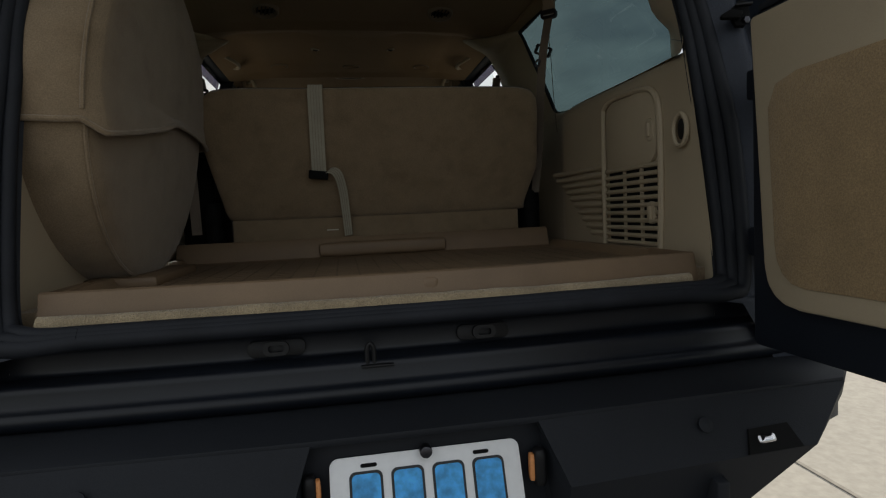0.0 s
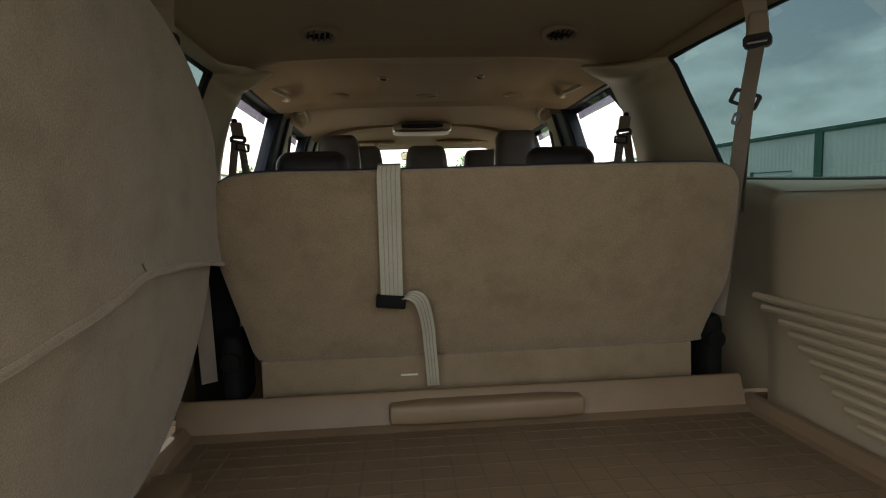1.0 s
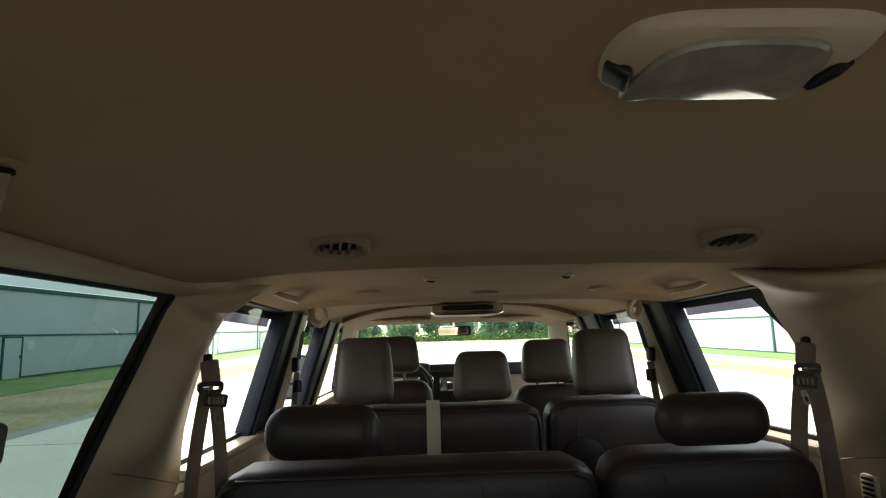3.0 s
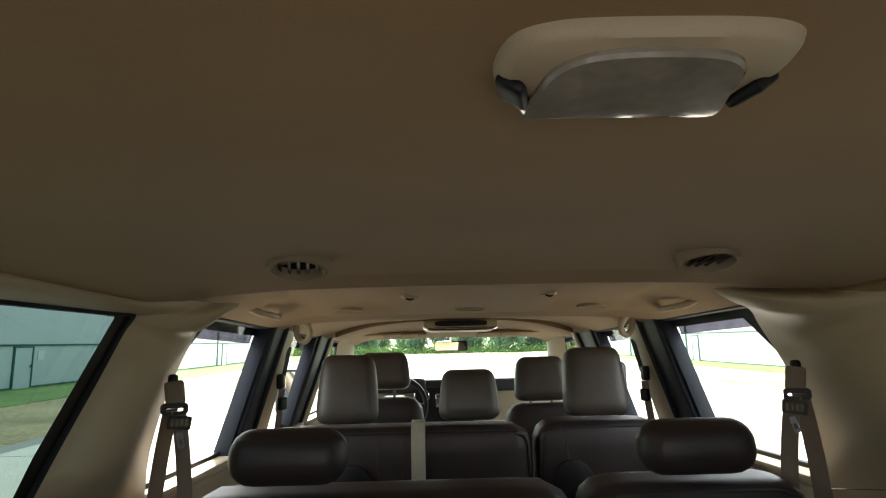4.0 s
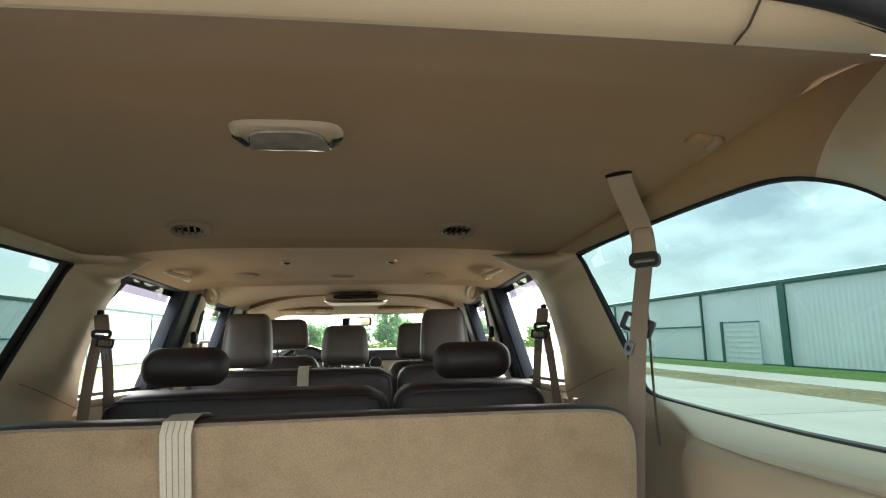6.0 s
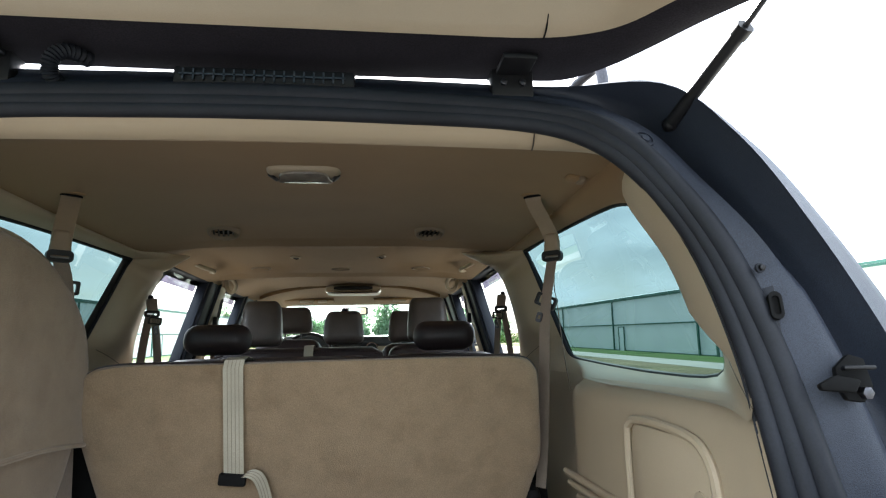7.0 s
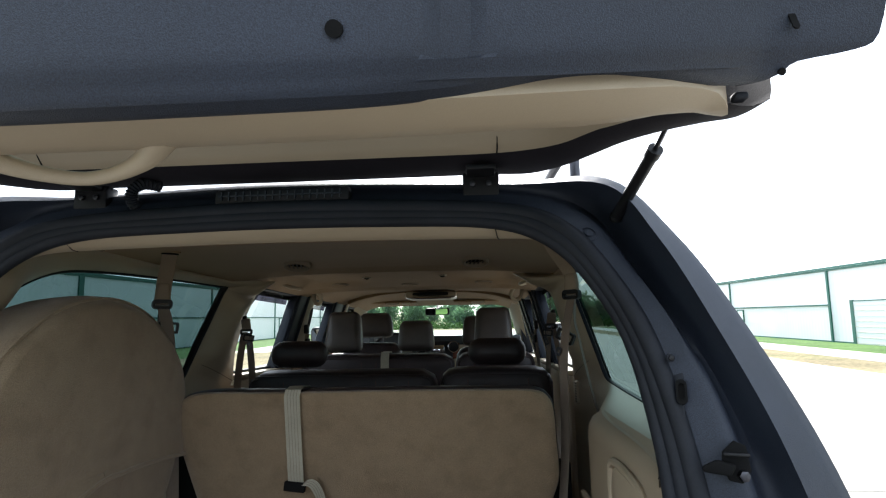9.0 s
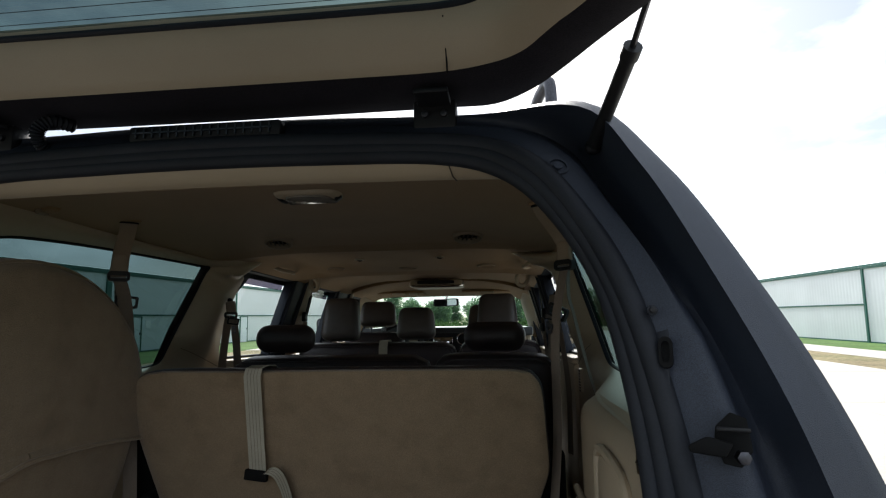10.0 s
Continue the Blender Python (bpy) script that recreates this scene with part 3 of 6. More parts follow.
def head_w(y):
    return float(np.interp(y, [.15, .2, .27, .35, .6, 4.15], [.602, .648, .678, .692, .712, .722]))


head = [[Vector((u * head_w(y), y, head_z(u * 0.725, y))) for u in np.sin(np.linspace(-1, 1, 61) * math.pi / 2)] for y in ys]
ceiling = lone("ceiling", join(sheet(head), sheet([[v + Vector((0, 0, .014)) for v in r] for r in head])), M_HEAD, "tan cloth headliner with moulded steps above the seats", "ceiling", "structure", sharp=50)
# tan band between the seal and the headliner
band = whole([(.562, .068, 1.690), (.487, .09, 1.752), (.38, .103, 1.780), (.19, .108, 1.787), (0, .109, 1.789)], 6)
band2 = whole([(.595, .132, 1.742), (.53, .150, 1.755), (.40, .153, 1.760), (.2, .154, 1.763), (0, .154, 1.764)], 6)
trim = lone("trim", sheet([band, *[[a.lerp(b, f) + Vector((0, 0, -.007 * math.sin(f * math.pi))) for a, b in zip(band, band2)] for f in (.25, .5, .75)], band2]), M_TRIM, "tan plastic header trim above the rear opening", "trim", "structure")
for s in (1, -1):
    part("trim_seam", tube([(s * .430, .100, 1.769), (s * .434, .125, 1.7575), (s * .438, .148, 1.757)], 0.0012, 6), M_VENT, trim)

# floor
lone("floor", box((-.84, .84, .44), (.84, 4.7, .47)), M_CARPET, "tan carpeted vehicle floor between the seat rows", "floor", "structure")
part("cargo_floor", box((-.72, -.045, .80), (.72, .90, .842), .004), M_CARPET, bpy.data.objects["floor"])
part("floor_riser", box((-.80, .90, .47), (.80, .93, .842)), M_CARPET, bpy.data.objects["floor"])


# ---------------------------------------------------------------- side doors
def slab(quad, off0, off1, s, bevel=0.006):
    """A four-sided plate in the plane of the side glass; off: how far inside the glass it starts and ends."""
    bm = bmesh.new()
    vs = [bm.verts.new((s * (glass_x(z) - 0.01 - o), y, z)) for o in (off0, off1) for y, z in quad]
    for f in ((0, 1, 2, 3), (4, 5, 6, 7), (0, 1, 5, 4), (1, 2, 6, 5), (2, 3, 7, 6), (3, 0, 4, 7)):
        bm.faces.new([vs[i] for i in f])
    bmesh.ops.recalc_face_normals(bm, faces=bm.faces)
    if bevel:
        bmesh.ops.bevel(bm, geom=list(bm.edges), offset=bevel, segments=2, profile=0.5, affect="EDGES")
    return bm


DOORS = [("rear", 1.79, 2.31, 2.00, 2.395, 2.54, 2.62, 1.78), ("middle", 2.76, 3.13, 2.77, 3.225, 3.37, 3.61, 2.58), ("front", 3.50, 4.40, 3.68, 4.06, 4.54, 4.15, 3.40)]
number = 0
for s in (1, -1):
    for label, b0, b1, t0, t1, fb, ft, p0 in DOORS:
        number += 1
        d = thing(f"door_{number}", (s * .84, (b0 + b1) / 2, .5), f"closed {label} side door with dark window frame and tan lower panel", "door", kind="structure")
        part("window_frame", slab([(b1, 1.385), (fb, 1.385), (ft, 1.862), (t1, 1.862)], -0.02, 0.035, s), M_NAVY, d, "dark navy door frame")
        for q in (0.12, 0.88):
            p, r = Vector((s * (glass_x(1.39) - .047), b1 + (fb - b1) * q, 1.39)), Vector((s * (glass_x(1.85) - .047), t1 + (ft - t1) * q, 1.85))
            part("door_seal", tube([p, r], 0.012, 8), M_NAVY, d)
        part("top_frame", slab([(t0 - (.30 if label == "rear" else .06), 1.825), (ft, 1.825), (ft, 1.872), (t0 - (.30 if label == "rear" else .06), 1.872)], -0.02, 0.03, s), M_NAVY, d)
        part("lower_panel", box(*[(min(s * .80, s * .87), p0, .48), (max(s * .80, s * .87), fb - .01, 1.375)], .02), M_TRIM, d, "tan moulded door panel")
        part("window_sill", box((min(s * .795, s * .862), p0, 1.372), (max(s * .795, s * .862), fb - .006, 1.402), .012), M_TRIM, d)
        part("belt_strip", box((min(s * .848, s * .866), b0 - .05, 1.40), (max(s * .848, s * .866), fb - .01, 1.416), .004), M_RUBBER, d)
        qd = [(b0 - .03, 1.40), (b1 + .01, 1.40), (t1 + .01, 1.84), (t0 - .03, 1.84)]
        part("pane", mesh_of("pane", [(s * glass_x(z), y, z) for y, z in qd], [(0, 1, 2, 3)], False), M_CLEAR, d, smooth=False)
        vq = [(t0 - .05 - (.02 if label == "rear" else 0), 1.775), (t1 + .0, 1.775), (t1 + .01, 1.835), (t0 - .03, 1.835)]
        part("rain_visor", mesh_of("visor", [(s * (glass_x(z) + .02), y, z) for y, z in vq], [(0, 1, 2, 3)], False), M_VISOR, d, "dark smoked rain visor", smooth=False)
    # inner pillar trims
    for nm, quad, off in (("pillar_trim", [(2.545, 1.36), (2.75, 1.36), (2.765, 1.862), (2.635, 1.862)], .034), ("pillar_trim", [(3.36, 1.36), (3.48, 1.36), (3.67, 1.862), (3.60, 1.862)], .05), ("front_pillar_trim", [(4.52, 1.38), (4.66, 1.38), (4.20, 1.87), (4.10, 1.87)], .03)):
        lone(nm, slab(quad, .0, off, s, .015), M_TRIM, "tan moulded trim over the pillar between the doors", "pillar trim", "structure")
    lone("header_trim", sheet([[Vector((s * x, y, z)) for y in (1.66, 2.4, 2.9, 3.4, 3.9, 4.2)] for x, z in ((.735, 1.862), (.722, 1.855), (.700, 1.852), (.665, 1.863))]), M_TRIM, "tan trim along the headliner above the side doors", "trim", "structure")

# windscreen
ws = thing("windscreen", (0, 4.5, 1.4), "wide clear windscreen with dark border", "window", kind="structure")
part("pane", sheet([[Vector((w * u, y + .10 * (1 - u * u), z)) for u in np.linspace(-1, 1, 13)] for w, y, z in ((.66, 4.16, 1.862), (.72, 4.42, 1.68), (.80, 4.68, 1.42))]), M_SCREEN, ws)
part("border", tube([(-.80, 4.68, 1.43), (-.73, 4.42, 1.66), (-.66, 4.17, 1.86), (0, 4.27, 1.872), (.66, 4.17, 1.86), (.73, 4.42, 1.66), (.80, 4.68, 1.43)], .018, 8), M_BLACK, ws)
us = np.linspace(-1, 1, 33)
arch = [Vector((.66 * u, 3.40 + .06 * u * u, 1.912 - .078 * abs(u) ** 3.2)) for u in us]
brow = [Vector((.648 * u, 4.13 + .03 * (1 - u * u), 1.850 - .045 * abs(u) ** 9)) for u in us]
part("header", sheet([[p + Vector((0, .004, .03)) for p in arch], arch] + [[p.lerp(q, f) + Vector((0, 0, .014 * math.sin(math.pi * f) + .010 * math.exp(-((f - .08) / .06) ** 2))) for p, q in zip(arch, brow)] for f in (.04, .08, .14, .25, .5, .8)] + [brow, [p + Vector((0, .02, .03)) for p in brow]]), M_HEAD, ws, "tan cloth header above the windscreen", sharp=60)
for s in (1, -1):
    inner = smooth_line([(s * .600, 4.14, 1.842), (s * .642, 4.13, 1.812), (s * .660, 4.19, 1.755), (s * .690, 4.31, 1.665), (s * .725, 4.44, 1.565), (s * .75, 4.52, 1.50)], 4)
    outer = smooth_line([(s * .655, 3.90, 1.868), (s * .715, 3.94, 1.845), (s * .745, 4.02, 1.770), (s * .775, 4.14, 1.665), (s * .805, 4.28, 1.55), (s * .83, 4.38, 1.46)], 4)
    part("pillar_cover", sheet([[p + Vector((s * .004, .03, 0)) for p in inner]] + [[p.lerp(q, f) + Vector((-s * .014 * math.sin(math.pi * f), -.01 * math.sin(math.pi * f), 0)) for p, q in zip(inner, outer)] for f in (0, .2, .4, .6, .8, 1)]), M_TRIM, ws, "tan moulded cover of the front pillar")


# ---------------------------------------------------------------- seats
def leather_section(x0, x1, y, z0, z1, lean, thick, parent, name="backrest", seams=()):
    """One padded section of a backrest with piping along its top edge and stitched seams."""
    h, w = z1 - z0, x1 - x0
    m = pose((x0 + x1) / 2, y, z1) @ pose(0, 0, 0, lean) @ pose(0, 0, -h / 2)
    bm = cushion((w, thick, h), .045, 12, .012)
    for v in bm.verts:
        # shoulders that round off towards both ends
        near = max(0.0, 1 - (w / 2 - abs(v.co.x)) / .10)
        v.co.z -= .026 * near * near * max(0.0, v.co.z / h * 2)
    b = part(name, moved(bm, m), M_LEATHER, parent)
    pipe = []
    for x, z in ((-w / 2 + .012, -h / 2 + .06), (-w / 2 + .014, h / 2 - .09), (-w / 2 + .06, h / 2 - .027), (-w / 2 + .12, h / 2 - .017), (w / 2 - .12, h / 2 - .017), (w / 2 - .06, h / 2 - .027), (w / 2 - .014, h / 2 - .09), (w / 2 - .012, -h / 2 + .06)):
        pipe.append(m @ Vector((x, -thick / 2 + .010, z)))
    part("piping", tube(smooth_line(pipe, 5), .0042, 6), M_LEATHER, b)
    for x in seams:
        line = [m @ Vector((x - (x0 + x1) / 2, -thick / 2 - .0115 * (1 - (2 * (x - (x0 + x1) / 2) / w) ** 2) * (1 - q * q) - .0005, q * h / 2)) for q in np.linspace(-.9, .86, 9)]
        part("stitching", tube(line, .0018, 5), M_STITCH, b)
    return b


def headrest(at, size, material, parent, r=.05, lean=-8, posts=True):
    m = pose(*at) @ pose(0, 0, 0, lean)
    bm = cushion(size, r, 12, .008)
    for v in bm.verts:
        f = (v.co.z / size[2] + .5)
        v.co.x *= 1.03 - .17 * f * f if size[2] > .16 else 1.0
    h = part("headrest", moved(bm, m), material, parent)
    if posts:
        for dx in (-.05, .05):
            part("post", tube([m @ Vector((dx, .01, -size[2] / 2 - .05)), m @ Vector((dx, .01, -size[2] / 2 + .01))], .006, 8), M_CHROME, h)
    return h


# last bench: carpeted back, leather front
bench = thing("rear_bench", (.03, .80, .842), "rearmost bench seat with tan carpeted back and dark leather front", "seat")
RIM = smooth_line([(-.44, 1.413), (-.20, 1.413), (.10, 1.415), (.40, 1.415), (.545, 1.411), (.588, 1.386), (.602, 1.345), (.609, 1.26), (.615, 1.185), (.613, 1.135), (.592, 1.070), (.576, 1.010), (.555, .992),
                   (.30, .988), (0, .987), (-.30, .988), (-.455, .992), (-.485, 1.008), (-.500, 1.07), (-.520, 1.16), (-.537, 1.25), (-.540, 1.32), (-.532, 1.360), (-.512, 1.392)], 5, True)
RIM = [(v.x, v.y) for v in RIM]


def back_y(z):
    return .848 - (z - 1.0) * .32


cx, cz = .035, 1.21
rows = []
for f, d in ((0, 0.0), (.45, 0.0), (.80, 0.0), (.94, .002), (.98, .006), (1.0, .015), (1.0, .024)):
    rows.append([Vector((cx + (x - cx) * f, back_y(cz + (z - cz) * f) + d - .008 * (1 - f * f), cz + (z - cz) * f)) for x, z in RIM])
part("carpet_back", sheet(rows, loop=True), M_CARPET, bench, "tan carpeted seat back")
rows = []
for f, d in ((.995, .018), (1.006, .026), (1.010, .05), (1.008, .09), (.992, .125), (.93, .15), (0, .16)):
    rows.append([Vector((cx + (x - cx) * f, back_y(cz + (z - cz) * f) + d, cz + (z - cz) * f + (.003 if f > .999 and z > 1.3 else 0))) for x, z in RIM])
part("leather_front", sheet(rows, loop=True), M_LEATHER, bench, "dark brown leather seat front")
part("base_carpet", box((-.475, .862, .842), (.555, .885, .995), .008), M_CARPET, bench)
part("seat_cushion", cushion((1.05, .48, .15), .05, 8, 0, pose(.03, 1.12, .96)), M_LEATHER, bench)
part("seat_riser", box((-.40, .90, .47), (.46, 1.32, .88), .02), M_BLACK, bench)
# added black plates that stand in for the shade beside the bench
part("side_shield", box((-.655, .935, .85), (-.545, .975, 1.33), .012), M_DARK, bench, "black plate standing in for shade in the gap beside the seat")
part("side_shield", box((.600, .945, .85), (.672, .985, 1.17), .012), M_DARK, bench, "black plate standing in for shade in the gap beside the seat")
# made-up black blocks low at each end, painting the dark gap
for s, x in ((-1, -.535), (1, .60)):
    part("recliner_cover", cushion((.045, .14, .17), .02, 6, 0, pose(x, .905, .975)), M_DARK, bench)
    part("recliner_knob", disc((x, .83, 1.0), .022, .02, "y", 16, .003), M_DARK, bench)

strap = thing("seat_strap", (-.163, .72, 1.4), "cream webbing strap hanging over the carpeted seat back", "strap")
pts = [(-.163, .86, 1.40), (-.163, .80, 1.424), (-.163, .75, 1.427), (-.163, .712, 1.420)] + [(-.165 - .010 * (1.42 - z), back_y(z) - .012 - .02 * (1.42 - z) / .28, z) for z in (1.40, 1.33, 1.25, 1.17, 1.145)]
part("webbing", strip(pts, (1, 0, 0), .047), M_STRAP, strap)
part("buckle", moved(box((-.032, -.012, -.014), (.032, .008, .014), .004), pose(-.170, back_y(1.145) - .032, 1.134, 0, 6, 0)), M_DARK, strap, "black plastic slide buckle")
tail = smooth_line([(-.142, .761, 1.144), (-.125, .758, 1.148), (-.105, .765, 1.132), (-.092, .789, 1.08), (-.086, .812, 1.01), (-.080, .836, .925)], 5)
part("tail", strip(tail, [Vector((.75, .1, .65)).lerp(Vector((.9, -.45, .15)), i / (len(tail) - 1)) for i in range(len(tail))], .030), M_STRAP, strap)
for d in (-.0075, 0, .0075):
    line = [p + Vector((.75, .1, .65)).lerp(Vector((.9, -.45, .15)), k / (len(tail) - 1)).normalized() * d + Vector((-.0004, -.0020, .0004)) for k, p in enumerate(tail)]
    part("stripe", tube(line, .0007, 5), M_WEB, strap)
for d in (-.0135, -.0045, .0045, .0135):
    part("stripe", tube([Vector((x + d, y - .0014, z + .0005)) for x, y, z in pts[3:]], .0006, 5), M_WEB, strap)
part("label_tag", box((-.155, .858, .944), (-.115, .862, .948)), M_PAPER, bench)

# third row: leather, split, two pill-shaped headrests
row3 = thing("third_row_seat", (0, 1.75, .47), "split dark brown leather bench with two pill-shaped headrests", "seat", "leather seats")
leather_section(-.70, .185, 1.70, .86, 1.420, 6, .15, row3, seams=(-.52, -.09, .06))
leather_section(.200, .715, 1.70, .86, 1.425, 6, .15, row3, seams=(.33, .60))
for x in (-.455, .465):
    headrest((x, 1.655, 1.497), (.262, .115, .122), M_LEATHER, row3, .055, posts=False)
part("seat_cushion", cushion((1.42, .50, .16), .06, 8, 0, pose(0, 2.00, .86)), M_LEATHER, row3)
part("seat_riser", box((-.62, 1.78, .47), (.62, 2.2, .80), .02), M_BLACK, row3)

# second row: three tall headrests
row2 = thing("second_row_seat", (0, 2.5, .47), "split dark brown leather bench with three tall headrests, their sheen painted grey-brown", "seat", "leather seats")
leather_section(-.70, .228, 2.50, .90, 1.468, 6, .15, row2, seams=(-.33, -.24))
leather_section(.245, .71, 2.50, .90, 1.475, 6, .15, row2, seams=(.35,))
headrest((-.440, 2.455, 1.603), (.215, .11, .245), M_LEATHER_LIT, row2, .036, posts=False)
headrest((.002, 2.455, 1.574), (.215, .11, .180), M_LEATHER_LIT, row2, .036, posts=False)
headrest((.468, 2.455, 1.612), (.225, .11, .245), M_LEATHER_LIT, row2, .036, posts=False)
part("seat_cushion", cushion((1.40, .50, .16), .06, 8, 0, pose(0, 2.82, .88)), M_LEATHER, row2)
part("seat_riser", box((-.6, 2.55, .47), (.6, 3.0, .82), .02), M_BLACK, row2)
for x in (-.42, .36):
    part("cup_holder", disc((x, 2.40, 1.27), .075, .02, "y", 28, .006), M_BLACK, row2, "round black recess in the seat back")
part("webbing", strip([(-.185, 2.60, 1.44), (-.185, 2.52, 1.482), (-.185, 2.44, 1.478), (-.185, 2.415, 1.44), (-.185, 2.42, 1.25), (-.185, 2.45, 1.0)], (1, 0, 0), .05), M_STRAP, row2, "cream webbing strap")

# front seats
for x, centre, crown, rest, tall in ((-.36, -.385, 1.535, 1.655, .17), (.385, .425, 1.495, 1.604, .204)):
    st = thing("front_seat", (x, 3.2, .47), "dark brown leather front bucket seat with headrest", "seat", "leather seats")
    back = cushion((.425, .16, .66), .07, 12, .01)
    for v in back.verts:
        v.co.x *= 1.04 - .10 * max(0.0, v.co.z / .33) ** 3
    b = part("backrest", moved(back, pose(centre, 3.10, crown - .33, 8)), M_LEATHER, st)
    for dx in (-.05, .05):
        part("headrest_post", tube([(x + dx, 3.06, crown - .04), (x + dx, 3.06, rest)], .006, 8), M_STEEL, st)
    headrest((x, 3.06, rest), (.245, .11, tall), M_LEATHER_LIT, st, .036, posts=False)
    part("seat_cushion", cushion((.52, .52, .18), .07, 8, 0, pose(x, 3.42, .88)), M_LEATHER, st)
    part("seat_riser", box((x - .2, 3.2, .47), (x + .2, 3.6, .82), .02), M_BLACK, st)


# ---------------------------------------------------------------- cargo area
mat = thing("cargo_mat", (0, .38, .842), "tan ribbed rubber cargo tray with raised lips, lightly worn", "mat")
part("tray", box((-.625, -.060, .8425), (.650, .835, .850), .003), M_MAT, mat)
lipz = [(-.634, .12), (-.630, -.03), (-.606, -.058), (-.2, -.086), (0, -.094), (.3, -.086), (.625, -.054), (.652, -.03), (.658, .12)]
prof = [(.050, .848), (.030, .849), (.018, .862), (.008, .875), (0, .878), (-.006, .875), (-.012, .850), (-.018, .832), (-.020, .815)]
part("rear_lip", sheet([[Vector((p.x, p.y + dy, z)) for p in smooth_line([(x, y, 0) for x, y in lipz], 6)] for dy, z in prof]), M_MAT, mat)
part("front_lip", sheet([[Vector((x, .80 + dy, z)) for x in np.linspace(-.645, .645, 13)] for dy, z in ((-.05, .849), (-.012, .856), (0, .888), (.010, .914), (.016, .920), (.025, .920), (.028, .85))]), M_MAT, mat)
part("front_bump", cushion((.44, .07, .05), .016, 5, 0, pose(.036, .80, .880)), M_MAT, mat)
part("centre_tab", cushion((.036, .03, .044), .010, 5, 0, pose(.062, -.092, .845)), M_MAT, mat)
for x0, sgn in ((.655, 1), (-.615, -1)):
    part("side_lip", sheet([[Vector((x0 + sgn * d, y, z)) for y in (0, .3, .6, .82)] for d, z in ((-.03, .849), (-.006, .853), (.01, .872), (.022, .874), (.026, .85))]), M_MAT, mat)
# grooves as thin flat strips, their shade put into the colour
rib = box((-.58, -.0025, 0), (.62, .0025, .0004))
groove_mesh = bpy.data.meshes.new("rib")
rib.to_mesh(groove_mesh)
rib.free()
groove_mesh.materials.append(M_GROOVE_SHADE)
cross = box((-.0025, .02, 0), (.0025, .74, .0004))
cross_mesh = bpy.data.meshes.new("rib")
cross.to_mesh(cross_mesh)
cross.free()
cross_mesh.materials.append(M_GROOVE_SHADE)
for k in range(16):
    o = new("rib", groove_mesh)
    o.parent, o.matrix_parent_inverse = mat, WORLD[mat].inverted()
    o.location = (0, .03 + k * .046, .850)
for k in range(22):
    o = new("rib", cross_mesh)
    o.parent, o.matrix_parent_inverse = mat, WORLD[mat].inverted()
    o.location = (-.56 + k * .055, 0, .850)

sillc = thing("sill_carpet", (0, -.09, .82), "cream tufted carpet strip along the rear sill", "carpet")
line = smooth_line([(-.628, -.100, .828), (-.3, -.122, .828), (0, -.127, .828), (.3, -.122, .826), (.622, -.092, .826)], 8)
rows = [[Vector((p.x, p.y + a, p.z + b + .0025 * noise.noise((p.x * 60, a * 60, 0)))) for p in line] for a, b in ((.014, -.02), (.014, .004), (.009, .010), (.001, .0115), (-.007, .008), (-.0125, .000), (-.014, -.010), (-.012, -.02))]
part("strip", sheet(rows), M_FUZZ, sillc)

# spare wheel under its cover
spare = thing("spare_wheel", (-.58, .39, .86), "upright spare wheel under a tan carpet cover with drooping hem", "spare wheel")
CY, CZ, LEAN = .39, 1.262, .115
PROFILE = [(-.705, .30), (-.70, .36), (-.685, .395), (-.66, .408), (-.60, .413), (-.560, .412), (-.532, .405), (-.516, .388), (-.508, .35), (-.503, .28), (-.500, .18), (-.498, .08), (-.497, .002)]


def wheel_rows(grow, a0, a1, n):
    out = []
    prof = [(p.x, p.y) for p in smooth_line([(x, r, 0) for x, r in PROFILE], 3)]
    for x, r in prof:
        row = []
        for k in range(n + 1):
            a = radians(a0 + (a1 - a0) * k / n)
            w = 1 + .006 * noise.noise((3 * math.cos(a), 3 * math.sin(a), 9 * x))
            z = CZ + (r + (grow if r > .05 else 0)) * w * math.sin(a)
            row.append(Vector((x + (grow if r < .39 and x > -.55 else 0) + LEAN * min(0.0, z - 1.49), CY + (r + (grow if r > .05 else 0)) * w * math.cos(a), z)))
        out.append(row)
    return out


part("cover", sheet(wheel_rows(0, 0, 360, 72)), M_CARPET, spare, sharp=80)
hood = wheel_rows(.009, -3, 188, 48)
for row in hood:
    # the hem hangs a little away from the wheel and droops along its flat side
    flat = max(0.0, min(1.0, (row[24].x + .53) / .02))
    for k, v in enumerate(row):
        if k in (0, 48):
            v.z -= .012 + .012 * noise.noise((v.x * 9, v.y * 5, 0)) + (.028 * flat * min(1.0, abs(v.y - CY) / .25) if k else 0)
        v.x += flat * {0: .010, 1: .004, 47: .004, 48: .010}.get(k, 0)
part("hood", sheet(hood), M_CARPET, spare, "tan carpet hood pulled over the wheel", sharp=80)
hem = [r[-1] for r in hood[:-1]] + [r[0] for r in reversed(hood[:-1])]
part("hem", tube(smooth_line(hem, 2), .0058, 8), M_CARPET, spare)
arc = lambda grow, a0, a1: [Vector((-.528 + LEAN * min(0.0, CZ + .4 * math.sin(radians(a)) - 1.49), CY + (.401 + grow) * math.cos(radians(a)), CZ + (.401 + grow) * math.sin(radians(a)))) for a in np.linspace(a0, a1, 40)]
part("seam", tube(arc(.004, 189, 300), .004, 6), M_CARPET, spare)
part("seam", tube(arc(.013, -3, 187), .0045, 6), M_CARPET, spare)
part("wheel_foot", box((-.69, .22, .845), (-.53, .58, .872), .008), M_MAT, spare)

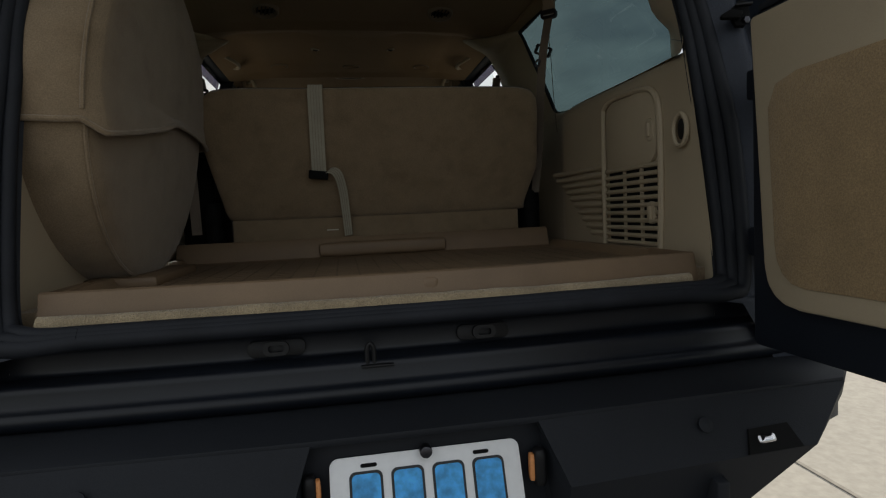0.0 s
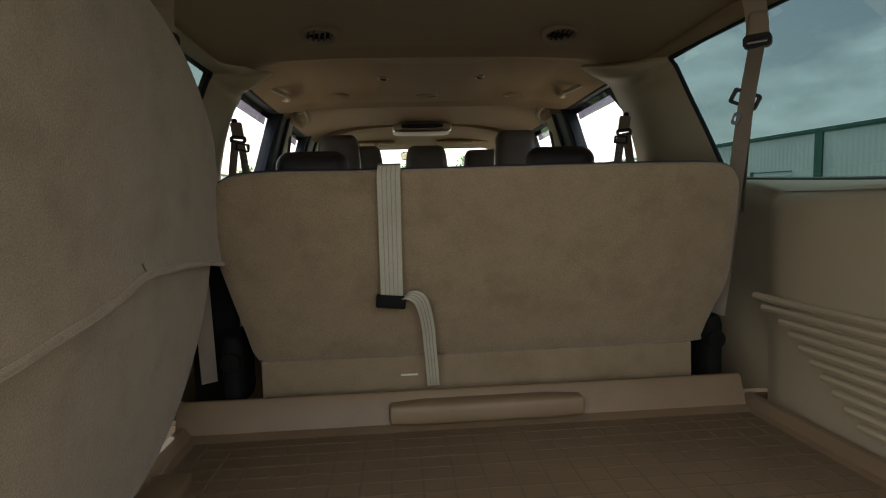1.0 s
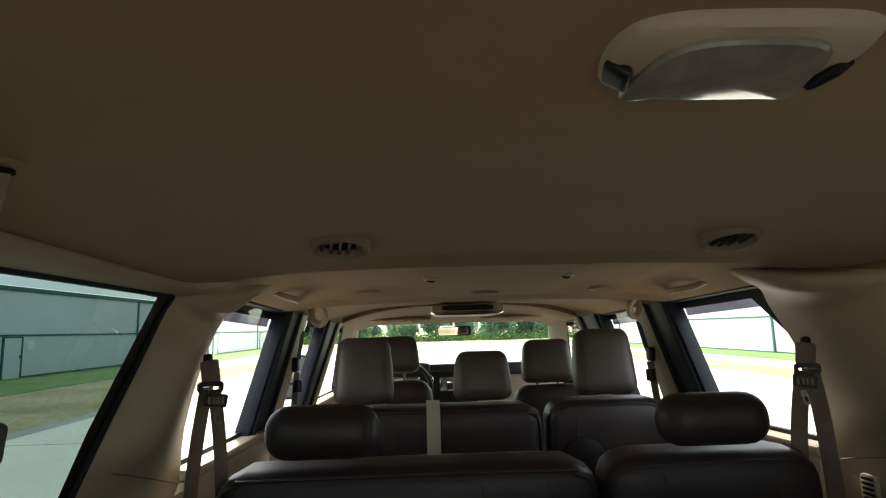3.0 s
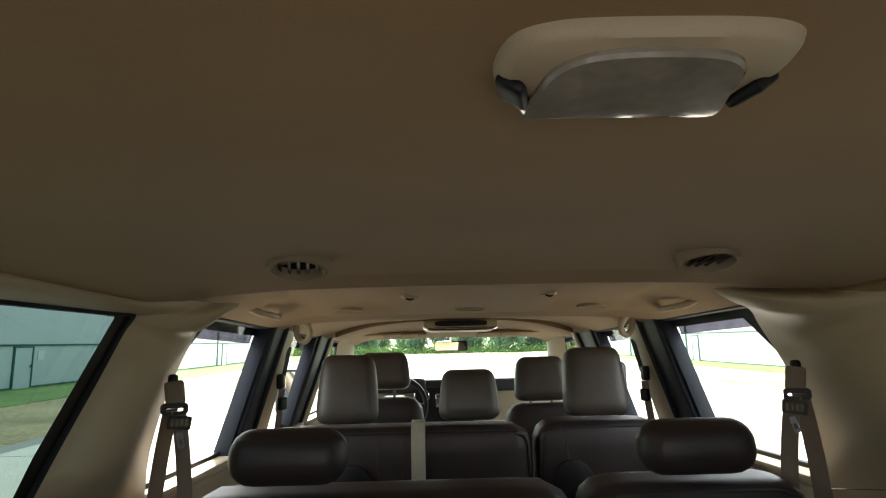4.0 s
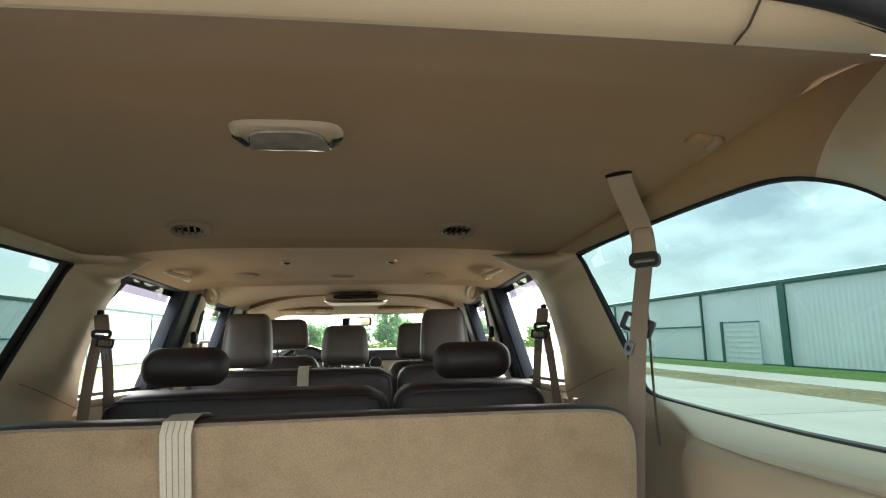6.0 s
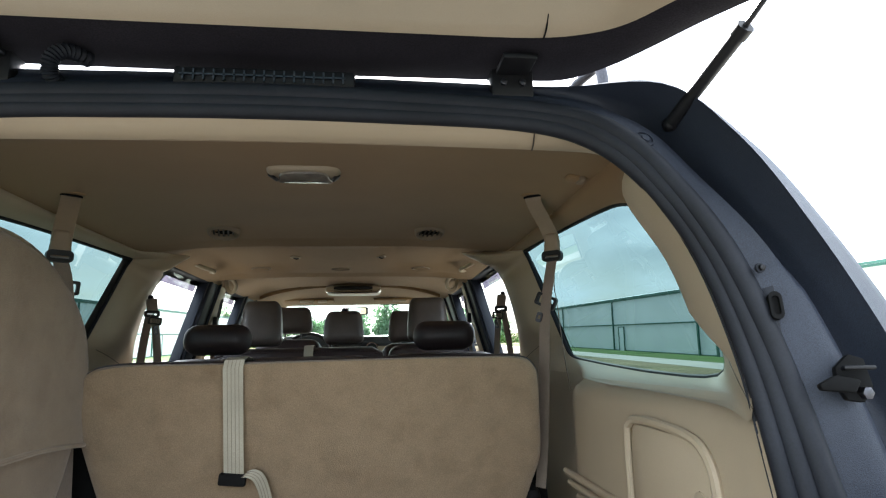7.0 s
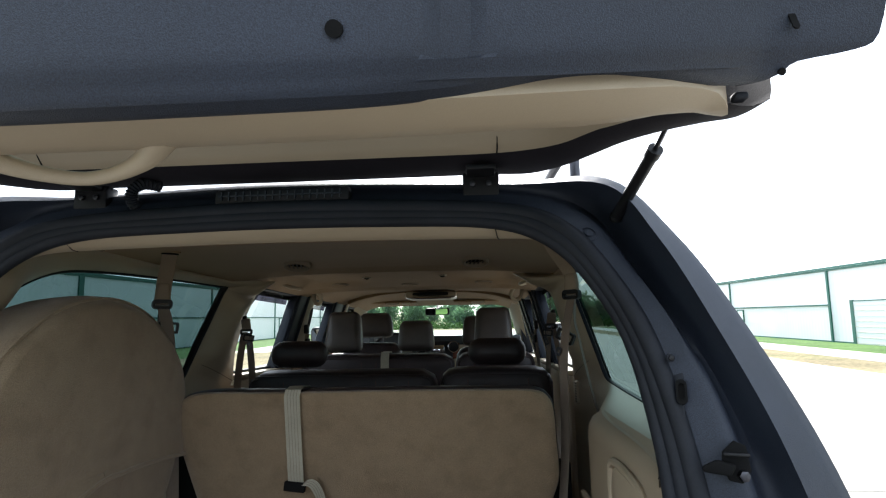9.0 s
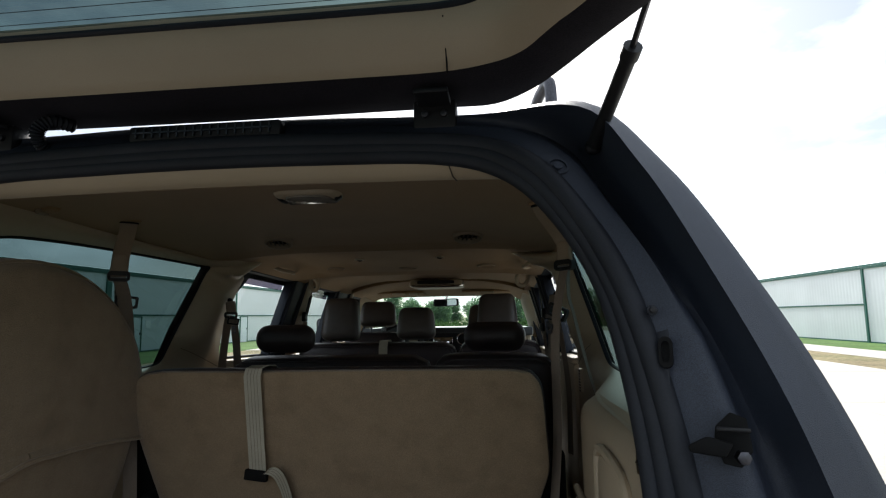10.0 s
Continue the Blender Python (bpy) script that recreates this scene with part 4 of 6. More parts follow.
# panel with grille in the right-hand wall
acc = thing("access_panel", (.685, .26, .87), "tan plastic access panel with slotted grille and two finger latches", "panel")
X0 = .6885
# black plate that paints the shade between the slats
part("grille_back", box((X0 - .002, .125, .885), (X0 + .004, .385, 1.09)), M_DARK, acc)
part("upper_plate", prism(rounded(.255, 1.185, .265, .19, .045), X0 - .010, X0 + .004, "x", .003), M_TRIM, acc)
for k in range(11):
    z = .884 + k * .0203
    part("slat", tube([(X0 - .006, .115, z), (X0 - .006, .395, z)], .0062, 8), M_TRIM, acc)
for y in (.20, .29):
    part("divider", moved(box((X0 - .008, -.005, -.105), (X0, .005, .105)), pose(0, y, .985, 0, 0, 0)), M_TRIM, acc)
rim = [(X0 - .006, .115, .875), (X0 - .006, .108, 1.0), (X0 - .006, .108, 1.19), (X0 - .006, .128, 1.258), (X0 - .006, .19, 1.284), (X0 - .006, .34, 1.290), (X0 - .006, .395, 1.278), (X0 - .006, .408, 1.24), (X0 - .006, .410, 1.05), (X0 - .006, .412, .875)]
part("rim", tube(smooth_line(rim, 5), .0085, 8), M_TRIM, acc)
for z in (1.175, .965):
    part("latch_cup", prism(rounded(.150, z, .036, .058, .017), X0 - .0125, X0 - .001, "x", .003), M_TRIM, acc)
    part("latch", box((X0 - .018, .144, z - .018), (X0 - .008, .156, z + .018), .003), M_TRIM, acc)
ribs = thing("wall_ribs", (.69, .6, .87), "row of moulded tan ribs beside the grille", "trim", kind="structure")
for k in range(10):
    z = 1.105 - k * .0222
    part("rib", tube([(X0 - .002, .415, z), (X0 - .002, .82 - .031 * k - (.03 if k > 1 else 0), z)], .0085, 8), M_TRIM, ribs)
cup = thing("latch_recess", (.682, .02, 1.155), "round recessed socket with black insert in the side trim", "socket")
part("rim", tube([(.680 - .004, .015 + .026 * math.cos(a), 1.155 + .036 * math.sin(a)) for a in np.linspace(0, 2 * math.pi, 28)], .006, 8), M_TRIM, cup)
part("insert", prism([(.008 + .013 * math.cos(a), 1.155 + .024 * math.sin(a)) for a in np.linspace(0, 2 * math.pi, 24)[:-1]], .672, .70, "x", .003), M_BLACK, cup)


# ---------------------------------------------------------------- seat belts
def belt_set(s):
    b = thing("seat_belt", (s * .655, .84, 1.84), "tan shoulder belt hanging from a slot in the headliner", "seat belt", "rear seat belts")
    g = Vector((.680, .808, 1.690)) if s > 0 else Vector((-.605, .752, 1.684))
    hx, hy = (.612, .748) if s > 0 else (-.608, .785)
    top = Vector((hx, hy, head_z(hx, hy)))
    low = [(.652, .802, 1.56), (.645, .815, 1.457), (.646, .840, 1.36), (.645, .868, 1.21), (.632, .885, 1.05)] if s > 0 else [(-.598, .775, 1.62), (-.596, .80, 1.50), (-.59, .83, 1.25), (-.59, .86, .95)]
    side = (.77 * s, -.64, 0)
    part("slot_rim", moved(disc((0, 0, 0), .033, .012, "z", 24, .004), pose(*(top - Vector((0, 0, .003))), 0, 0, -40 * s) @ Matrix.Diagonal((1, .55, 1, 1))), M_HEAD, b)
    part("slot", moved(disc((0, 0, 0), .026, .004, "z", 24), pose(*(top - Vector((0, 0, .0085))), 0, 0, -40 * s) @ Matrix.Diagonal((1, .42, 1, 1))), M_DARK, b)
    part("upper_webbing", strip(smooth_line([top, top.lerp(g, .16) + Vector((0, 0, -.004)), g + Vector((0, .004, .06)), g], 4), side, .046), M_SLEEVE, b)
    boot = moved(cushion((.046, .018, .062), .008, 8), pose(g.x, g.y, g.z + .036, 0, 0, -40 * s))
    for v in boot.verts:
        k = (v.co.z - g.z) / .065
        v.co.x = g.x + (v.co.x - g.x) * (1.14 - .36 * k)
        v.co.y = g.y + (v.co.y - g.y) * (1.14 - .36 * k)
    part("sleeve", boot, M_SLEEVE, b, "brown-tan plastic sleeve")
    guide = part("guide", moved(ring(rounded(0, 0, .058, .030, .011), rounded(0, -.002, .042, .008, .003), -.010, .010, "y"), pose(g.x, g.y, g.z, 0, 0, -40 * s)), M_BLACK, b, "black plastic belt guide")
    part("roller", moved(join(tube([(-.023, 0, -.003), (.023, 0, -.003)], .0022, 8)), pose(g.x, g.y - .006, g.z, 0, 0, -40 * s)), M_METAL, guide)
    part("lower_webbing", strip(smooth_line([g, *low], 4), (.55 * s, -.83, 0) if s > 0 else side, .036), M_WEB, b)
    outer = [(.690, .838, 1.61), (.703, .862, 1.565), (.728, .915, 1.474), (.758, .975, 1.373), (.785, 1.025, 1.30)] if s > 0 else [(-.670, .845, 1.55), (-.676, .874, 1.40), (-.688, .912, 1.25)]
    part("outer_webbing", strip(smooth_line([g + Vector((s * .010, .006, 0)), *outer], 4), (.35 * s, .93, 0), .036), M_WEB, b)
    at = Vector((.656, .815, 1.562)) if s > 0 else Vector((-.606, .795, 1.612))
    part("clip", moved(ring(rounded(0, 0, .062, .036, .006), rounded(0, 0, .047, .022, .004), -.006, .006, "y"), pose(at.x, at.y, at.z, 0, 26 if s > 0 else 4, -40 * s)), M_BLACK, b, "black buckle tongue")
    part("tongue", moved(ring(rounded(0, 0, .017, .028, .006), rounded(0, 0, .009, .011, .003), -.002, .002, "y"), pose(at.x - .024, at.y - .004, at.z - .045, 0, 20, -40 * s)), M_STEEL, b)
    # belt on the pillar
    p = thing("seat_belt", (s * .735, 1.655, 1.605), "tan seat belt on its black pillar guide beside the window", "seat belt", "rear seat belts")
    part("anchor", cushion((.020, .022, .030), .008, 6, 0, pose(s * .728, 1.664, 1.668)), M_BLACK, p)
    part("sleeve", moved(cushion((.042, .014, .056), .006, 6), pose(s * .718, 1.656, 1.640, 0, 8 * s, -32 * s)), M_WEB, p)
    part("guide", moved(ring(rounded(0, 0, .056, .026, .009), rounded(0, -.002, .038, .007, .003), -.009, .009, "y"), pose(s * .715, 1.652, 1.606, 0, 0, -32 * s)), M_BLACK, p)
    part("webbing", strip(smooth_line([(s * .725, 1.656, 1.606), (s * .748, 1.668, 1.462), (s * .768, 1.690, 1.262), (s * .765, 1.700, 1.012)], 4), (.35 * s, -.94, 0), .044), M_WEB, p)
    part("second_webbing", strip(smooth_line([(s * .708, 1.660, 1.600), (s * .700, 1.690, 1.462), (s * .695, 1.705, 1.292), (s * .70, 1.705, 1.062)], 4), (.35 * s, -.94, 0), .044), M_WEB, p)
    part("clip", moved(ring(rounded(0, 0, .050, .030, .005), rounded(0, 0, .037, .017, .004), -.005, .005, "y"), pose(s * .698, 1.642, 1.577, 0, 8, -32 * s)), M_BLACK, p)
    for k in range(4):
        part("clip_rib", moved(box((-.003, -.006, -.008), (.003, -.004, .008), .001), pose(s * .698 + (k - 1.5) * .0085, 1.642 - s * (k - 1.5) * .005, 1.577, 0, 0, -32 * s)), M_WEB, p)
    part("tongue", moved(ring(rounded(0, 0, .014, .036, .005), rounded(0, -.004, .007, .014, .003), -.002, .002, "y"), pose(s * .690, 1.636, 1.540, 0, -14, -32 * s)), M_STEEL, p)
    if s > 0:
        v = thing("side_vent", (.80, 1.634, 1.313), "small dark slotted vent in the lower side trim", "vent")
        part("frame", prism(rounded(1.634, 1.313, .046, .098, .010), .8085, .826, "x", .002), M_TRIM, v)
        for k in range(8):
            part("slot", prism(rounded(1.634, 1.352 - k * .0112, .036, .006, .002), .807, .8105, "x"), M_DARK, v)
    # belt on the pillar between the doors
    q = thing("seat_belt", (s * .72, 2.9, 1.6), "tan front seat belt on the door pillar", "seat belt", "rear seat belts")
    part("guide", cushion((.026, .05, .06), .01, 5, 0, pose(s * .742, 2.66, 1.630)), M_BLACK, q)
    part("webbing", strip([(s * .735, 2.655, 1.60), (s * .748, 2.64, 1.40), (s * .76, 2.66, 1.0)], (.3 * s, -1, 0), .045), M_WEB, q)
    part("upper_webbing", strip([(s * .738, 2.665, 1.62), (s * .732, 2.70, 1.70), (s * .728, 2.73, 1.77)], (.3 * s, -1, 0), .030), M_BLACK, q)
    part("clip", cushion((.016, .045, .05), .006, 5, 0, pose(s * .728, 2.645, 1.545, 0, 0, 18 * s)), M_BLACK, q)


for s in (1, -1):
    belt_set(s)

# ---------------------------------------------------------------- ceiling fittings
dome = thing("dome_lamp", (0, .70, 1.87), "tan ceiling lamp housing with milky lens and two black switches", "lamp")
HALF = [(0, .573), (.040, .574), (.066, .579), (.084, .592), (.092, .615), (.094, .640), (.092, .664), (.088, .686), (.081, .700), (.04, .703), (0, .704)]
DOM = [(v.x, v.y) for v in smooth_line([(x, y, 0) for x, y in HALF], 4)]
DOM += [(-x, y) for x, y in reversed(DOM[1:-1])]
rows = []
for f, dz in ((.985, .012), (.97, .001), (.95, -.004), (.91, -.008), (.86, -.0105), (.5, -.012), (0, -.012)):
    rows.append([Vector((x * f, .645 + (y - .640) * f * .74, 1.879 + dz)) for x, y in DOM])
part("housing", sheet(rows, loop=True), M_TRIM, dome)
LEN = [(v.x, v.y) for v in smooth_line([(-.071, .702, 0), (-.04, .7045, 0), (0, .705, 0), (.04, .7045, 0), (.071, .702, 0), (.067, .660, 0), (.060, .618, 0), (.040, .595, 0), (0, .589, 0), (-.040, .595, 0), (-.060, .618, 0), (-.067, .660, 0)], 4, True)]
rows = []
for f, dz in ((.95, -.006), (.95, -.014), (.92, -.0165), (.6, -.018), (0, -.0185)):
    rows.append([Vector((x * f, .664 + (y - .665) * f * .74, 1.879 + dz)) for x, y in LEN])
part("lens", sheet(rows, loop=True), M_LENS, dome, "milky translucent lens", sharp=30)
for s in (1, -1):
    part("switch", moved(cushion((.021, .030, .009), .004, 5), pose(s * .0775, .662, 1.8680, 0, s * -35, s * 14)), M_BLACK, dome, "black rocker switch")


def vent(x, y, w=.092, d=.074, turn=0, tilt=-14):
    z = head_z(x, y)
    v = thing("ceiling_vent", (x, y, z), "round tan ceiling air vent with dark louvres", "air vent", "ceiling vents")
    m = pose(x, y, z - .0125 if tilt < -5 else z + .003, tilt)

    def oval(k, dz):
        return [m @ Vector((w / 2 * k * math.cos(a), d / 2 * k * math.sin(a), dz)) for a in np.linspace(0, 2 * math.pi, 37)[:-1]]
    part("rim", sheet([oval(1.24, .014), oval(1.21, -.002), oval(1.14, -.007), oval(1.03, -.008), oval(.95, -.004), oval(.93, .015)], loop=True), M_RIM, v)
    # black oval: the shade inside the vent, put into the colour
    part("well", mesh_of("well", oval(.95, .013), [tuple(range(36))], False), M_DARK, v, smooth=False)
    for k in range(5):
        u = (k - 2) / 2.6
        h = d / 2 * .82 * math.sqrt(max(.05, 1 - u * u))
        part("louvre", moved(box((-.0030, -h, -.0009), (.0030, h, .0009)), m @ pose(u * w / 2 * .95, 0, .003, 0, 25, turn)), M_VENT, v)
    return v


for x, y in ((-.370, 1.335), (.380, 1.335)):
    vent(x, y, .092, .086, 12, -14)
for x, y in ((-.410, 2.225), (.418, 2.235)):
    vent(x, y, .085, .06, 0, -3)
vent(.0, 2.20, .085, .05, 0, -3)
for x in (-.192, .203):
    h = thing("coat_hook", (x, 1.905, head_z(x, 1.9)), "small tan ceiling hook", "hook", "ceiling hooks")
    part("base", cushion((.045, .026, .010), .0045, 5, 0, pose(x, 1.905, head_z(x, 1.9) - .001, 0, 0, 30 if x < 0 else -30)), M_TRIM, h)
    part("prong", tube([(x - .010, 1.897, head_z(x, 1.9) - .006), (x + .004, 1.90, head_z(x, 1.9) - .010), (x + .012, 1.905, head_z(x, 1.9) - .006)], .003, 8), M_BLACK, h)
lamp = thing("reading_lamp", (0, 2.60, 1.912), "oval ceiling lamp with clear lens", "lamp")
part("rim", ring([(.10 * math.cos(a), 2.60 + .045 * math.sin(a)) for a in np.linspace(0, 6.2832, 33)[:-1]], [(.085 * math.cos(a), 2.60 + .034 * math.sin(a)) for a in np.linspace(0, 6.2832, 33)[:-1]], 1.898, 1.92, "z"), M_TRIM, lamp)
part("lens", prism([(.085 * math.cos(a), 2.60 + .034 * math.sin(a)) for a in np.linspace(0, 6.2832, 33)[:-1]], 1.900, 1.915, "z", .003), M_LENS, lamp)
con = thing("overhead_console", (.02, 3.30, 1.88), "tan overhead console with glossy dark screen recess", "console")
part("housing", cushion((.385, .22, .06), .026, 8, 0, pose(.022, 3.32, 1.878)), M_TRIM, con)
part("recess", cushion((.27, .03, .028), .012, 5, 0, pose(.022, 3.216, 1.884)), M_BLACK, con)
part("rim", tube(smooth_line([(-.165, 3.25, 1.866), (-.13, 3.21, 1.858), (.022, 3.20, 1.855), (.175, 3.21, 1.858), (.21, 3.25, 1.866)], 5), .008, 8), M_CHROME, con)
for s in (1, -1):
    g = thing("grab_handle", (s * .62, 2.45, 1.85), "tan ceiling grab handle folded down", "handle", "grab handles")
    part("loop", tube(smooth_line([(s * .650, 2.40, 1.875), (s * .603, 2.41, 1.850), (s * .583, 2.43, 1.818), (s * .590, 2.45, 1.790), (s * .615, 2.47, 1.780), (s * .640, 2.49, 1.800), (s * .652, 2.51, 1.840), (s * .662, 2.54, 1.875)], 5), .0115, 10), M_TRIM, g)
    for y in (2.40, 2.54):
        part("mount", cushion((.04, .05, .03), .012, 5, 0, pose(s * .635, y, 1.868)), M_TRIM, g)
    g = thing("grab_handle", (s * .60, 2.08, 1.86), "tan ceiling grab handle folded flat", "handle", "grab handles")
    part("loop", tube(smooth_line([(s * .66, 1.98, 1.86), (s * .635, 2.00, 1.848), (s * .615, 2.06, 1.845), (s * .615, 2.12, 1.845), (s * .635, 2.18, 1.85), (s * .66, 2.20, 1.86)], 5), .010, 10), M_TRIM, g)
    k = thing("coat_hook", (s * 0.667, 0.548, 1.85), "small tan moulded cargo hook in the headliner", "hook", "ceiling hooks")
    part("base", cushion((.050, .042, .022), .009, 6, 0, pose(s * 0.667, 0.548, head_z(0.667, 0.548) - .001, 0, s * 14, 0)), M_HEAD, k)
    part("prong", cushion((.016, .036, .016), .006, 5, 0, pose(s * 0.675, 0.540, head_z(0.667, 0.548) - .011)), M_RIM, k)
    v = thing("sun_visor", (s * .34, 4.02, 1.84), "tan sun visor folded up with pale warning label", "sun visor", "sun visors")
    part("pad", cushion((.40, .17, .022), .010, 6, 0, pose(s * .36, 3.95, 1.858, -7)), M_HEAD, v)
    for at, wide in (((.37, .055),) if s > 0 else ((.37, .055), (.25, .036))):
        part("label_patch", moved(box((-wide, -.002, -.011), (wide, .002, .011)), pose(s * at, 3.868, 1.856, -10)), M_PAPER, v)
rear_mirror = thing("rear_view_mirror", (0, 4.12, 1.80), "rear-view mirror on the windscreen", "mirror")
tilt = pose(0, 4.13, 1.791, 4, 0, -17)
part("casing", cushion((.235, .035, .068), .016, 8, 0, tilt), M_BLACK, rear_mirror)
part("glass", moved(prism(rounded(0, 0, .215, .052, .014), -.022, -.017, "y"), tilt), M_MIRROR, rear_mirror)
part("stem", tube([(0, 4.14, 1.82), (0, 4.20, 1.855)], .009, 8), M_BLACK, rear_mirror)

# ---------------------------------------------------------------- dashboard
dash = thing("dashboard", (0, 4.2, .6), "dark dashboard with tan lower half and wood trim", "dashboard")
part("top_pad", cushion((1.50, .60, .10), .04, 8, 0, pose(0, 4.40, 1.535)), M_DASH, dash)
part("tan_face", cushion((1.46, .30, .40), .04, 8, 0, pose(0, 4.28, 1.34)), M_TRIM, dash)
part("centre_stack", cushion((.34, .08, .42), .02, 6, 0, pose(-.03, 4.12, 1.32)), M_BLACK, dash)
part("wood_trim", cushion((.10, .02, .14), .008, 5, 0, pose(.145, 4.10, 1.44)), M_WOOD, dash)
for x in (.145, -.20):
    part("dash_vent", disc((x, 4.075, 1.475), .045, .02, "y", 28, .004), M_BLACK, dash)
    part("vent_ring", tube([(x + .046 * math.cos(a), 4.078, 1.475 + .046 * math.sin(a)) for a in np.linspace(0, 6.2832, 28)], .005, 8), M_CHROME, dash)
part("screen", box((-.11, 4.07, 1.40), (.06, 4.08, 1.49), .003), M_MIRROR, dash)
part("cluster_hood", cushion((.40, .16, .10), .04, 6, 0, pose(-.37, 4.12, 1.545)), M_DASH, dash)
wheel = thing("steering_wheel", (-.36, 3.85, 1.35), "black leather steering wheel with grey hub", "steering wheel")
wm = pose(-.36, 3.85, 1.43, 62, 0, 0)
part("rim", moved(join(tube([(.19 * math.cos(a), .19 * math.sin(a), 0) for a in np.linspace(0, 2 * math.pi, 41)], .015, 10)), wm), M_BLACK, wheel)
part("hub", moved(cushion((.15, .13, .05), .02, 6), wm), M_DASH, wheel)
for a in (0, 180, 250, 290):
    part("spoke", moved(join(tube([(.05 * math.cos(radians(a)), .05 * math.sin(radians(a)), 0), (.185 * math.cos(radians(a)), .185 * math.sin(radians(a)), 0)], .013, 8)), wm), M_BLACK, wheel)
part("column", moved(join(tube([(0, 0, 0), (0, 0, -.2)], .04, 12)), wm), M_BLACK, wheel)
for s in (1, -1):
    em = thing("door_mirror", (s * 1.06, 4.05, 1.5), "tall black towing mirror on the front door", "mirror", "door mirrors")
    face = pose(s * 1.055, 4.06, 1.525, 5, 0, s * -11)
    part("casing", cushion((.165, .10, .29), .035, 8, 0, face), M_BLACK, em)
    part("upper_glass", moved(prism(rounded(0, .048, .135, .160, .02), -.056, -.049, "y"), face), M_MIRROR, em)
    part("lower_glass", moved(prism(rounded(0, -.085, .135, .075, .02), -.056, -.049, "y"), face), M_MIRROR, em)
    part("arm", box((min(s * .90, s * .98), 4.04, 1.46), (max(s * .90, s * .98), 4.08, 1.50), .01), M_BLACK, em)


# ---------------------------------------------------------------- raised rear hatch
hatch = thing("rear_hatch", (0, .14, 1.88), "raised rear window hatch with tan inner trim and coated dark shell", "hatch")


def hatch_z(y):
    """Height of the outer edge of the trim."""
    return float(np.interp(y, [-.425, -.40, -.385, -.30, -.20, -.10, 0, .05, .14], [1.806, 1.788, 1.787, 1.828, 1.862, 1.885, 1.897, 1.902, 1.895]))


def glass_z(y):
    return float(np.interp(y, [-.31, -.25, -.10, -.009], [1.905, 1.932, 1.966, 1.971]))


def bow(x, y, drop=1.0):
    """How far the rear of the hatch bulges backwards and down at its middle."""
    k = max(0.0, 1 - (x / .67) ** 2)
    return Vector((0, k * float(np.interp(y, [-.44, -.425, -.385, -.20], [-.110, -.100, -.050, 0])), drop * k * float(np.interp(y, [-.425, -.385, -.25], [-.050, -.028, 0]))))


# tan frame, in halves joined at the middle: window edge, inner lip, outer edge
INN = [(0, -.009), (.20, -.009), (.36, -.010), (.43, -.012), (.475, -.022), (.505, -.045), (.525, -.08), (.54, -.12), (.548, -.16), (.55, -.20), (.545, -.25), (.50, -.285), (.3, -.300), (0, -.300)]
LIP = [(0, .022), (.22, .022), (.385, .020), (.46, .006), (.505, -.020), (.535, -.065), (.56, -.115), (.585, -.19), (.60, -.26), (.607, -.31), (.60, -.365), (.5, -.385), (.3, -.385), (0, -.385)]
OUT = [(0, .050), (.25, .050), (.42, .047), (.50, .025), (.545, -.010), (.575, -.07), (.605, -.14), (.63, -.22), (.648, -.30), (.650, -.35), (.648, -.402), (.58, -.425), (.3, -.425), (0, -.425)]


def hatch_line(pts, height):
    half = smooth_line([(x, y, 0) for x, y in pts], 4)
    full = half + [Vector((-p.x, p.y, 0)) for p in reversed(half[1:-1])]
    return [Vector((p.x, p.y, height(p.y))) + bow(p.x, p.y) for p in full]


a, lip, b = hatch_line(INN, glass_z), hatch_line(LIP, lambda y: .62 * hatch_z(y) + .38 * glass_z(max(-.31, y)) if y > -.30 else hatch_z(y) + .04 * max(0.0, (y + .385) / .085)), hatch_line(OUT, hatch_z)
rows = [[p + Vector((0, 0, .02)) for p in a], a]
rows += [[p.lerp(q, f) + Vector((0, 0, -.006 * math.sin(math.pi * f))) for p, q in zip(a, lip)] for f in (.25, .5, .75)] + [lip]
rows += [[p.lerp(q, f) + Vector((0, 0, -.004 * math.sin(math.pi * f))) for p, q in zip(lip, b)] for f in (.33, .67)] + [b]
rows.append([p + Vector((0, 0, .030)) for p in b])
part("inner_trim", sheet(rows, loop=True), M_TRIM, hatch, "tan moulded inner trim", sharp=50)
part("window_gasket", tube([p + Vector((0, 0, .004)) for p in a] + [a[0] + Vector((0, 0, .004))], .0055, 8, False), M_RUBBER, hatch)
n = len(a) // 2
left = [a[0]] + [a[-k] for k in range(1, n)] + [a[n]]
glass = part("pane", sheet([[p + Vector((0, 0, .016)) for p in a[:n + 1]], [p.lerp(q, .5) + Vector((0, 0, .018)) for p, q in zip(a[:n + 1], left)], [q + Vector((0, 0, .016)) for q in left]]), M_PRIVACY, hatch, "tinted heated rear window")
for k in range(7):
    y = -.035 - k * .034
    part("heater_wire", tube([(-.5, y, glass_z(y) + .012), (0, y, glass_z(y) + .012), (.5, y, glass_z(y) + .012)], .0006, 5), M_BLACK, glass)
for s in (1, -1):
    part("trim_seam", tube([p + Vector((0, 0, -.0045)) for p in (Vector((s * .435, -.009, 1.966)), Vector((s * .436, .004, 1.947)), Vector((s * .436, .018, 1.926)), Vector((s * .436, .032, 1.910)), Vector((s * .435, .044, 1.903)))], .0014, 6), M_DARK, hatch)
